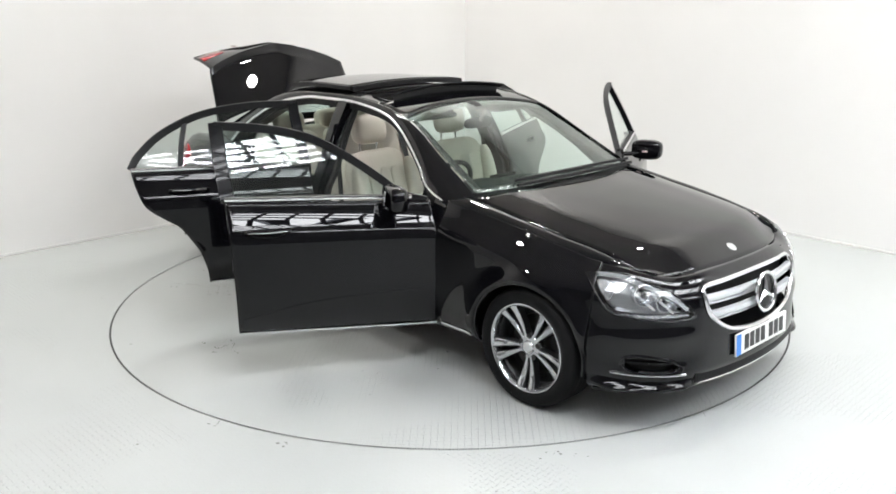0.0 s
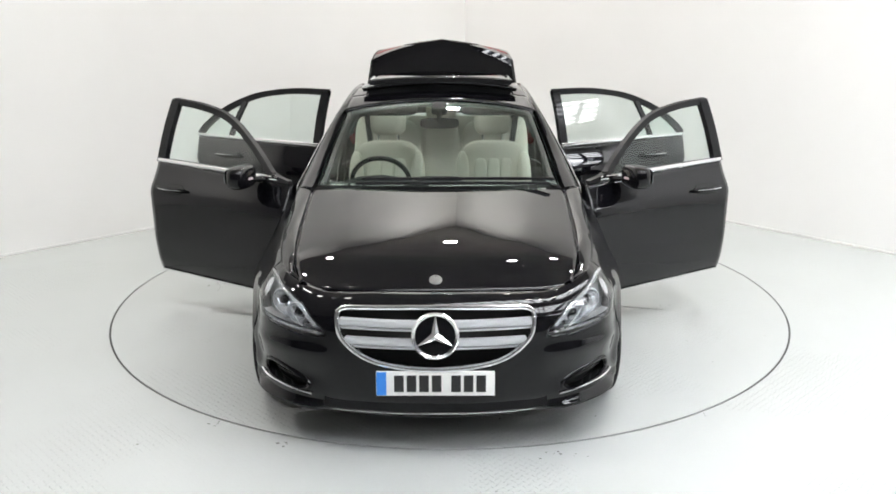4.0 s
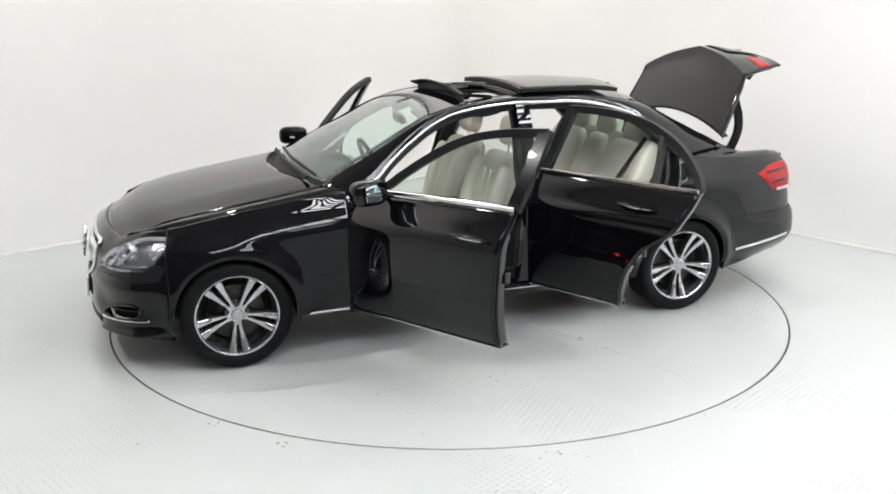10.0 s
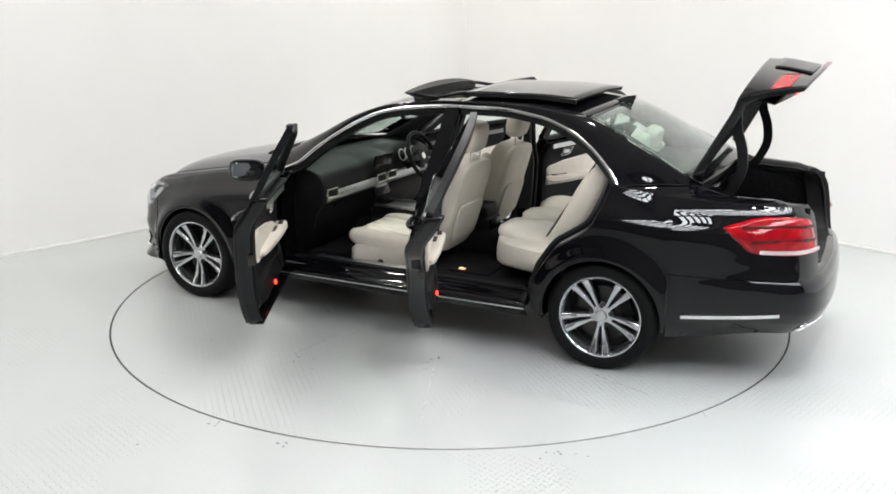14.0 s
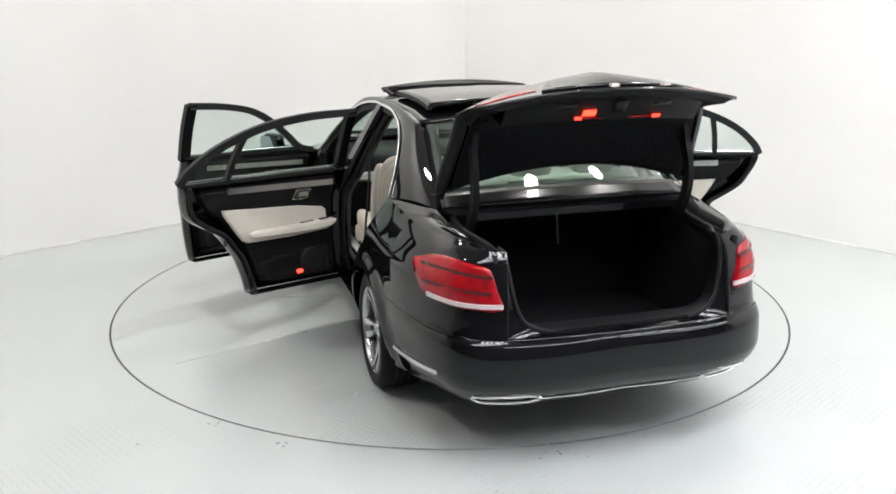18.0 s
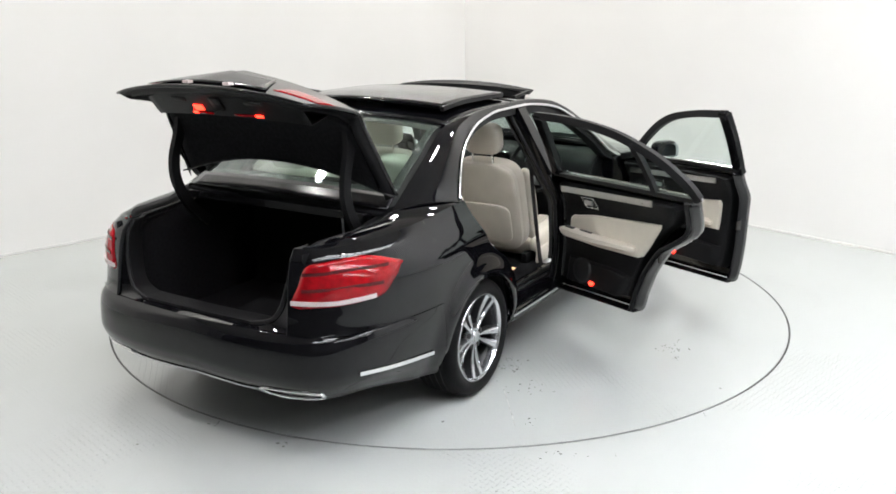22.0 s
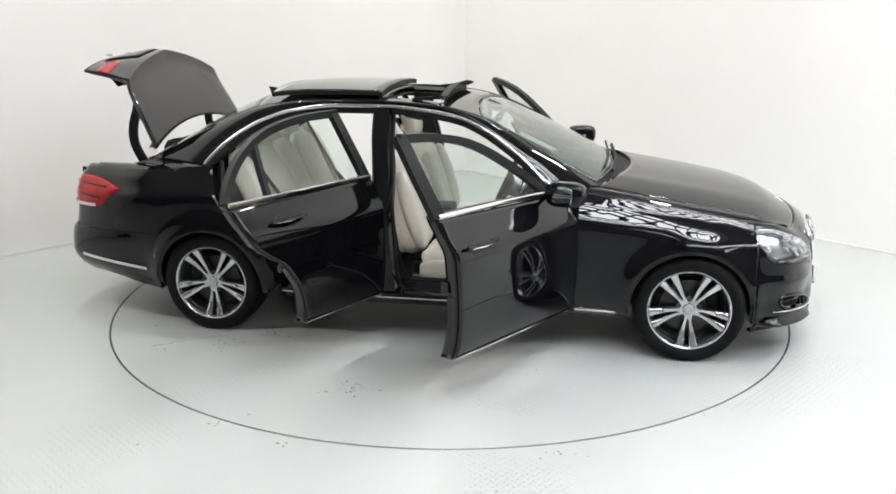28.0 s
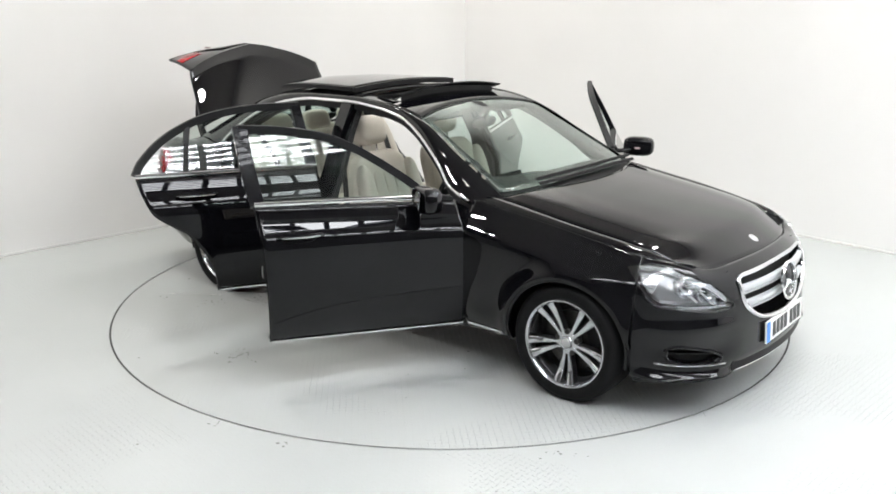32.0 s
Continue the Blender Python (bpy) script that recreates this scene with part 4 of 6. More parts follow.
# rear quarters
OPEN = chain([(-1.027, 0.30), (-1.035, 0.40), (-1.057, 0.470), (-1.077, 0.522), (-1.118, 0.588), (-1.179, 0.672), (-1.232, 0.708), (-1.330, 0.775), (-1.375, 0.828), (-1.415, 0.93), (-1.44, ZS(ux(-1.44)))])
for s in (1, -1):
    q = merge(ruled(OPEN, lambda t: (-AX + AR * math.cos(radians(90 * t)), AZ + AR * math.sin(radians(-6 + 96 * t))), 36, 20),
              ruled(lambda t: (-1.44 + (-1.793 + 1.44) * t, ZS(ux(-1.44 + (-1.793 + 1.44) * t))), lambda t: (-AX - (AR + 0.010 * t) * math.sin(radians(90 * t)), AZ + AR * math.cos(radians(93 * t))), 26, 20))
    tail = holed(ux(-1.793), ur(0.550), lambda u: 0.604, ZS, 60, 40, [shrink(TAILLAMP, 0.96)])
    tail = facing(tail, (-0.7, 1, 0))
    quarter = part("rear_quarter", side(merge(q, tail), s), PAINT, car, "gloss black rear quarter panel")
    part("arch_lip", side(sweep(lambda t: flank(*arc(-AX, -8, 188)(t), -0.012), [(-0.014, -0.008), (0.014, -0.008), (0.014, 0.008), (-0.014, 0.008)], 48, up=(0, 1, 0)), s), PAINT, quarter)
    part("arch_liner", side(sheet(lambda a, b: (-AX + 0.352 * math.cos(math.pi * (1.12 * a - 0.06)), 0.60 + 0.285 * b, AZ + 0.352 * math.sin(math.pi * (1.12 * a - 0.06))), 30, 3), s), PLASTIC, quarter, "black wheel arch liner")
    part("arch_end", side(sheet(lambda a, b: (-AX + 0.352 * b * math.cos(math.pi * (1.12 * a - 0.06)), 0.60, AZ + 0.352 * b * math.sin(math.pi * (1.12 * a - 0.06))), 30, 3), s), PLASTIC, quarter)
    part("door_jamb", side(sheet(lambda a, b: Vector(flank(*OPEN(a))) + Vector((0.03 * b, -0.11 * b, 0.02 * b)), 30, 4), s), PAINT, quarter, "gloss black door shut face", solid=0.004)
    part("jamb_seal", side(sweep(lambda t: Vector(flank(*OPEN(t))) + Vector((0.035, -0.10, 0.02)), ring(0.013, 8), 30), s), SEAL, quarter, "black rubber door seal")

    def deck(a, b):
        x = -1.44 + (-2.30 + 1.44) * min(a / 0.9, 1)
        u = ux(x) if a < 0.9 else ux(-2.30) + (ur(0.60) - ux(-2.30)) * (a - 0.9) / 0.1
        p = Vector(skin(u, ZS(u)))
        q = Vector((-1.88 - 0.50 * a, 0.665 - 0.065 * a - 0.05 * max(0, a - 0.85) / 0.15, 1.036 - 0.036 * min(1, a / 0.30) - 0.012 * a - 0.034 * max(0, a - 0.80) / 0.20))
        return p.lerp(q, b) + Vector((0, 0, 0.010 * math.sin(math.pi * b)))
    part("deck_side", side(facing(sheet(deck, 60, 12), (0, 0.2, 1)), s), PAINT, quarter)
    part("boot_gutter", side(sheet(lambda a, b: Vector(deck(0.90 * a, 1)) + Vector((0.0, -0.07 * b, -0.05 * math.sin(math.pi * b) - 0.045 * b)), 30, 6), s), SEAL, quarter, "black boot opening gutter", solid=0.004)
    part("boot_seal", side(sweep(lambda t: Vector(deck(0.90 * t, 1)) + Vector((0, -0.065, -0.03)), ring(0.011, 8), 24), s), SEAL, quarter)
    # tail lamp
    lamp = part("tail_lamp", side(fan(loop(TAILLAMP, 60), lambda a, b, h: skin(a, b, 0.004 + h), 8, 0.010), s), REDLENS, car, "red tail lamp with a pale lower band", solid=0.006)
    part("lower_band", side(sweep(lambda t: skin(ur(0.57) + (ux(-2.235) - ur(0.57)) * t, 0.747 + 0.005 * t, 0.011), [(-0.005, -0.009), (0.005, -0.009), (0.005, 0.009), (-0.005, 0.009)], 24), s), WHITELENS, lamp, "pale frosted lower band")
    for z, x in ((0.868, -2.14), (0.800, -2.19)):
        part("light_bar", side(sweep(lambda t: skin(ur(0.62) + (ux(x) - ur(0.62)) * t, z + 0.010 * math.sin(3 * t), 0.0118), [(-0.002, -0.007), (0.002, -0.007), (0.002, 0.007), (-0.002, 0.007)], 20), s), DEEPRED, lamp, "darker band inside the red lamp")

# rear bumper
EXH = [(ur(0.70), 0.300), (ur(0.675), 0.345), (ur(0.46), 0.352), (ur(0.405), 0.330), (ur(0.45), 0.303)]
rb = facing(holed(TAIL_END, 1, ZB, lambda u: 0.600, 90, 40, [shrink(EXH, 0.95)]), (-1, 0.4, 0))
rear_bumper = part("rear_bumper", merge(rb, side(rb, -1)), PAINT, car, "gloss black rear bumper with chrome exhaust trims")
shelf = sheet(lambda a, b: Vector(skin(TAIL_END + (1 - TAIL_END) * (0.45 + 0.55 * a), 0.600)) + Vector((0.10 * b * min(1, a * 3), 0, 0.010 * math.sin(math.pi * b) + 0.004 * b)), 90, 10)
part("bumper_top", merge(shelf, side(shelf, -1)), PAINT, rear_bumper, solid=0.003)
for s in (1, -1):
    part("side_strip", side(sweep(lambda t: flank(-1.87 + (-2.35 + 1.87) * t, 0.372 + 0.055 * t, 0.005), [(-0.004, -0.009), (0.004, -0.009), (0.004, 0.009), (-0.004, 0.009)], 24), s), CHROME, rear_bumper, "thin chrome side strip")
    ex = chain([(ur(0.665), 0.300), (ur(0.71), 0.316), (ur(0.675), 0.346), (ur(0.48), 0.354), (ur(0.40), 0.336), (ur(0.46), 0.303)], True)
    part("exhaust_trim", side(sweep(lambda t: skin(*ex(t), 0.002), ring(0.0085, 8), 50, True, up=(-1, 0, 0)), s), CHROME, rear_bumper, "chrome exhaust surround")
    part("exhaust_dark", side(fan([tuple(ex(i / 30)) for i in range(30)], lambda a, b, h: skin(a, b, -0.06), 3), s), PIT, rear_bumper, solid=0.003)
    part("diffuser_strip", side(sweep(lambda t: skin(ur(0.405) + (1 - ur(0.405)) * t, 0.334 - 0.006 * min(1, t * 4), 0.006), ring(0.0052, 8), 24), s), CHROME, rear_bumper, "chrome strip along the bumper foot")
diff = sheet(lambda a, b: skin(ur(0.42) + (1 - ur(0.42)) * a, 0.262 + 0.045 * b, -0.02 - 0.05 * (1 - b)), 20, 4)
part("diffuser", merge(diff, side(diff, -1)), PLASTIC, rear_bumper, "matt black lower apron", solid=0.004)

# ---- wheels ----
def wheel(x, s):
    """Five twin-spoke alloy wheel; the outer face looks to +y before it is turned to its flank."""
    m = Matrix.Translation((x, 0.0, AZ))
    y = 0.906

    def put(sh):
        return side(moved(sh, m), s)
    rim = part("wheel", put(lathe([(0.214, y - 0.050), (0.216, y - 0.022), (0.219, y - 0.006), (0.225, y), (0.232, y - 0.001), (0.235, y - 0.006), (0.233, y - 0.014)], 72)), ALLOY, car, "five twin-spoke silver alloy wheel with black tyre")
    part("barrel", put(lathe([(0.190, y - 0.20), (0.215, y - 0.19), (0.205, y - 0.10), (0.207, y - 0.055), (0.215, y - 0.045)], 64)), ALLOYDARK, rim)
    prof = [(0.226, y - 0.215), (0.245, y - 0.228), (0.285, y - 0.236), (0.303, y - 0.225), (0.311, y - 0.205), (0.312, y - 0.12), (0.311, y - 0.035), (0.304, y - 0.012), (0.293, y + 0.002), (0.276, y + 0.008), (0.252, y + 0.006), (0.238, y - 0.002), (0.231, y - 0.006)]
    part("tyre", put(lathe(prof, 72)), RUBBER, rim, "black low-profile tyre")
    for k in range(4):
        part("tread_groove", put(lathe([(0.3115, y - 0.065 - 0.036 * k), (0.3132, y - 0.0665 - 0.036 * k), (0.3132, y - 0.0715 - 0.036 * k), (0.3115, y - 0.073 - 0.036 * k)], 48)), SEAL, rim)
    part("brake_disc", put(lathe([(0.06, y - 0.095), (0.155, y - 0.095), (0.158, y - 0.11), (0.155, y - 0.125)], 40)), BRAKE, rim, "steel brake disc behind the spokes")
    part("caliper", put(moved(block(-0.05, 0.05, y - 0.135, y - 0.085, 0.095, 0.165, 0.012), pose(0, 0, 0, 0, 70 if x > 0 else -70, 0))), PLASTIC, rim, "dark brake caliper")
    part("inner_drum", put(lathe([(0.0, y - 0.13), (0.19, y - 0.135), (0.206, y - 0.11)], 40)), PIT, rim)
    part("hub", put(lathe([(0.0, y - 0.028), (0.030, y - 0.028), (0.034, y - 0.034), (0.062, y - 0.037), (0.070, y - 0.048), (0.070, y - 0.085)], 40)), ALLOY, rim)
    part("centre_cap", put(lathe([(0.0, y - 0.020), (0.026, y - 0.021), (0.030, y - 0.027)], 32)), SATIN, rim, "silver centre cap")
    for k in range(5):
        a = radians(72 * k + 126)
        def spoke(side_, cols):
            vs = []
            for i in range(9):
                t = i / 8
                r = 0.045 + 0.176 * t
                w = 0.0065 + 0.0145 * t ** 1.15
                c = side_ * (0.0095 + 0.0300 * t)
                d = y - 0.034 + 0.026 * t - 0.012 * math.sin(math.pi * t)
                ring_ = [(r, d - 0.045, c - w * 1.1), (r, d - 0.004, c - w), (r, d, c - w * 0.80), (r, d, c + w * 0.80), (r, d - 0.004, c + w), (r, d - 0.045, c + w * 1.1)]
                vs += [ring_[k] for k in cols]
            n = len(cols)
            return vs, [(i * n + j, i * n + j + 1, i * n + j + 1 + n, i * n + j + n) for i in range(8) for j in range(n - 1)]
        r = Matrix.Rotation(-a, 4, "Y")
        part("spoke", put(moved(merge(spoke(1, (1, 2, 3, 4)), spoke(-1, (1, 2, 3, 4))), r)), ALLOY, rim, sharp=50)
        part("spoke_flank", put(moved(merge(spoke(1, (0, 1)), spoke(1, (4, 5)), spoke(-1, (0, 1)), spoke(-1, (4, 5))), r)), ALLOYDARK, rim, "dark painted flank of the spoke")
        b = Matrix.Rotation(-a - radians(36), 4, "Y")
        part("wheel_bolt", put(moved(lathe([(0.0, y - 0.033), (0.0135, y - 0.033), (0.0145, y - 0.037), (0.0145, y - 0.046)], 14), b @ Matrix.Translation((0.058, 0, 0)))), PIT, rim)
    return rim


for x in (AX, -AX):
    for s in (1, -1):
        wheel(x, s)

# ---- sills, pillars and floor ----
for s in (1, -1):
    sill = part("sill", side(sheet(lambda a, b: Vector(flank(0.79 - 1.78 * a, 0.228 + 0.075 * b, -0.004)) if b < 0.99 else Vector(flank(0.79 - 1.78 * a, 0.303, -0.03)), 40, 6), s), PAINT, car, "gloss black sill", solid=0.006)
    part("sill_step", side(sheet(lambda a, b: (0.80 - 1.80 * a, 0.895 - 0.19 * b, 0.303 + 0.055 * min(1, max(0, (b - 0.25) / 0.3)) ), 30, 10), s), PAINT, sill, "black painted sill step", solid=0.004)
    part("sill_seal", side(sweep(lambda t: (0.74 - 1.68 * t, 0.765, 0.365), ring(0.013, 8), 20), s), SEAL, sill)
    part("kick_plate", side(sheet(lambda a, b: (0.55 - 0.75 * a, 0.72 - 0.05 * b, 0.363), 2, 2), s), SATIN, sill, "brushed aluminium kick plate", solid=0.003)
    part("sill_strip", side(sweep(lambda t: flank(1.03 - 0.23 * t, 0.262 + 0.004 * t, 0.004), [(-0.003, -0.006), (0.003, -0.006), (0.003, 0.006), (-0.003, 0.006)], 8), s), CHROME, sill, "thin chrome sill strip")
    part("sill_strip", side(sweep(lambda t: flank(0.74 - 1.72 * t, 0.272 + 0.002 * t, 0.002), [(-0.002, -0.004), (0.002, -0.004), (0.002, 0.004), (-0.002, 0.004)], 12), s), SATIN, sill)
    bp = chain([(-0.315, 0.33), (-0.335, 0.65), (-0.355, 0.98), (-0.385, 1.20), (-0.395, 1.37)])
    part("centre_pillar", side(sweep(lambda t: Vector(flank(*bp(t), -0.055)), [(-0.052, -0.045), (0.052, -0.045), (0.058, 0.0), (0.045, 0.045), (-0.045, 0.045), (-0.058, 0.0)], 30, up=(0, 1, 0)), s), PAINT, car, "gloss black centre pillar")
    part("pillar_trim", side(sweep(lambda t: Vector(flank(*bp(0.12 + 0.86 * t), -0.112)), [(-0.05, -0.012), (0.05, -0.012), (0.05, 0.012), (-0.05, 0.012)], 20, up=(0, 1, 0)), s), LINER, car, "grey centre pillar trim")
    for k, q in ((1, -0.06), (2, 0.06)):
        part("pillar_seal", side(sweep(lambda t: Vector(flank(bp(t)[0] + q, bp(t)[1], -0.075)), ring(0.012, 8), 24), s), SEAL, car, "black rubber door seal")
    part("hinge_pillar", side(sweep(lambda t: Vector(flank(0.735, 0.30 + 0.62 * t, -0.09)), [(-0.05, -0.07), (0.05, -0.07), (0.05, 0.065), (-0.05, 0.065)], 10, up=(0, 1, 0)), s), PAINT, car, "gloss black hinge pillar")
    for z in (0.45, 0.78):
        part("door_hinge", side(moved(block(-0.03, 0.03, -0.03, 0.03, -0.025, 0.025, 0.006), Matrix.Translation((0.79, 0.86, z))), s), PAINT, car)
        part("door_hinge", side(moved(block(-0.03, 0.03, -0.03, 0.03, -0.025, 0.025, 0.006), Matrix.Translation((-0.345, 0.86, z))), s), PAINT, car)
part("underbody", merge(block(-2.15, 1.9, -0.60, 0.60, 0.22, 0.27, 0.02)), PLASTIC, car, "black underbody")
part("cabin_floor", block(-1.25, 0.95, -0.74, 0.74, 0.30, 0.345, 0.01), CARPET, car, "black carpeted cabin floor")
part("tunnel", block(-1.0, 0.9, -0.14, 0.14, 0.33, 0.50, 0.05, 3), CARPET, car)
part("bulkhead", block(0.90, 0.95, -0.78, 0.78, 0.25, 0.93, 0.01), CARPET, car)
part("engine_bay_floor", block(0.95, 2.08, -0.48, 0.48, 0.24, 0.50, 0.03), PLASTIC, car)

# ---- doors ----
def hinged(ob, x, y, deg, s):
    ob.matrix_local = Matrix.Translation((x, s * y, 0)) @ Matrix.Rotation(radians(-deg * s), 4, "Z") @ Matrix.Translation((-x, -s * y, 0))


def on_skin(outline, off, rings=5, dome=0.0):
    return fan(outline, lambda a, b, h: flank(a, b, off + h), rings, dome)


def pad(outline, inner, outer, edge=0.90, rings=14):
    """A padded panel: its face lies at inner, and rolls over to outer along its edge."""
    def height(k):
        return inner + (outer - inner) * max(0.0, (k - edge) / (1 - edge)) ** 2
    o = np.array(outline, float)
    c = o.mean(axis=0)
    n = len(o)
    steps = [i / 6 * edge for i in range(1, 7)] + [edge + (1 - edge) * i / 5 for i in range(1, 6)]
    vs = [flank(*c, inner)]
    for k in steps:
        vs += [flank(*(c + (q - c) * k), height(k)) for q in o]
    fs = [(0, 1 + j, 1 + (j + 1) % n) for j in range(n)]
    for k in range(len(steps) - 1):
        a = 1 + k * n
        fs += [(a + j, a + n + j, a + n + (j + 1) % n, a + (j + 1) % n) for j in range(n)]
    return facing((vs, fs), (0, -1, 0))


def strip(pts, section, n=30, off=0.0, up=(0, 1, 0)):
    c = chain(pts)
    return sweep(lambda t: flank(*c(t), off), section, n, up=up)


def pull(door, s, x, z):
    """Outside handle: cup, grip and lock."""
    part("handle_cup", side(on_skin(loop([(x - 0.095, z), (x - 0.06, z + 0.026), (x + 0.06, z + 0.026), (x + 0.095, z), (x + 0.06, z - 0.026), (x - 0.06, z - 0.026)], 30), 0.0015, 3, -0.014), s), GLOSSBLACK, door, solid=0.002)
    part("handle", side(sweep(lambda t: flank(x - 0.115 + 0.23 * t, z + 0.006, 0.010 + 0.026 * math.sin(math.pi * (0.08 + 0.84 * t)) ** 0.7), ring(0.014, 10, 0.7), 18), s), GLOSSBLACK, door, "gloss black pull handle")
    part("handle_strip", side(sweep(lambda t: flank(x - 0.10 + 0.20 * t, z + 0.004, 0.0235 + 0.026 * math.sin(math.pi * (0.08 + 0.84 * t)) ** 0.7), rect(0.0022, 0.0022), 18), s), CHROME, door, "thin chrome handle insert")


def lining(door, s, upper, insert, arm, speaker, bowl, lamp, bezel):
    """Inside panel: black upper, silver strip, cream insert, armrest, grab bezel, lower speaker and red lamp."""
    part("lining", side(pad(upper, -0.092, -0.020, 0.94), s), PLASTIC, door, "black soft-touch door lining")
    part("insert", side(pad(insert, -0.106, -0.088, 0.93), s), CREAM, door, "cream leather door insert")
    (x0, z0), (x1, z1) = arm
    def arm_path(t):
        return flank(x0 + (x1 - x0) * t, z0 + (z1 - z0) * t + 0.022 * (1 - t) ** 3, -0.138 + 0.030 * t ** 2)
    part("armrest", side(sweep(arm_path, [(-0.040, -0.016), (-0.024, -0.030), (0.018, -0.034), (0.040, -0.024), (0.042, 0.008), (0.034, 0.024), (0.010, 0.028), (-0.026, 0.026), (-0.040, 0.014)], 30,
                               taper=lambda t: (1 - 0.30 * t) * min(1.0, (1 - max(0.0, 0.14 - t) ** 2 / 0.0196 * 0.72), (1 - max(0.0, t - 0.93) ** 2 / 0.0049 * 0.45))), s), CREAM, door, "cream leather door armrest")
    part("window_switch", side(sweep(lambda t: Vector(arm_path(0.10 + 0.10 * t)) + Vector((0, -0.004, 0.027)), rect(0.013, 0.0035), 4), s), PIT, door, "black window switch on the armrest")
    part("pull_cup", side(sweep(lambda t: Vector(arm_path(0.26 + 0.16 * t)) + Vector((0, 0.012, 0.023)), rect(0.010, 0.004), 6), s), PIT, door, "dark pull recess in the armrest")
    (x0, z0), (x1, z1) = bezel[1]
    part("silver_strip", side(sweep(lambda t: flank(x0 + (x1 - x0) * t, z0 + (z1 - z0) * t, -0.100), [(-0.004, -0.017), (0.004, -0.017), (0.006, 0.0), (0.004, 0.017), (-0.004, 0.017)], 24), s), SATIN, door, "satin aluminium door strip")
    bx, bz = bezel[0]
    box = plain([(bx - 0.052, bz - 0.030), (bx + 0.046, bz - 0.034), (bx + 0.056, bz + 0.030), (bx - 0.044, bz + 0.034)], 40)
    part("latch_cup", side(fan(box, lambda a, b, h: flank(a, b, -0.099), 3), s), PIT, door, "dark recess behind the latch", solid=0.003)
    part("latch_bezel", side(sweep(lambda t: flank(*box[int(round(t * 40)) % 40], -0.101), ring(0.0062, 6), 40, True, up=(0, 1, 0)), s), CHROME, door, "chrome latch surround")
    part("latch", side(sweep(lambda t: flank(bx - 0.02 + 0.06 * t, bz, -0.104), rect(0.006, 0.013), 4), s), SATIN, door, "silver inside latch")
    part("pocket", side(pad(speaker, -0.118, -0.088, 0.85), s), PLASTIC, door, "black lower map pocket")
    part("speaker_grille", side(on_skin([(bowl[0] + 0.075 * math.cos(i * math.pi / 12), bowl[1] + 0.075 * math.sin(i * math.pi / 12)) for i in range(24)], -0.120, 3, -0.006), s), SEAL, door, "round black speaker grille", solid=0.004)
    part("courtesy_lamp", side(on_skin(loop([(lamp[0] - 0.016, lamp[1] - 0.009), (lamp[0] + 0.016, lamp[1] - 0.009), (lamp[0] + 0.016, lamp[1] + 0.009), (lamp[0] - 0.016, lamp[1] + 0.009)], 16), -0.126, 2), s), REDGLOW, door, "lit red door warning lamp", solid=0.006)


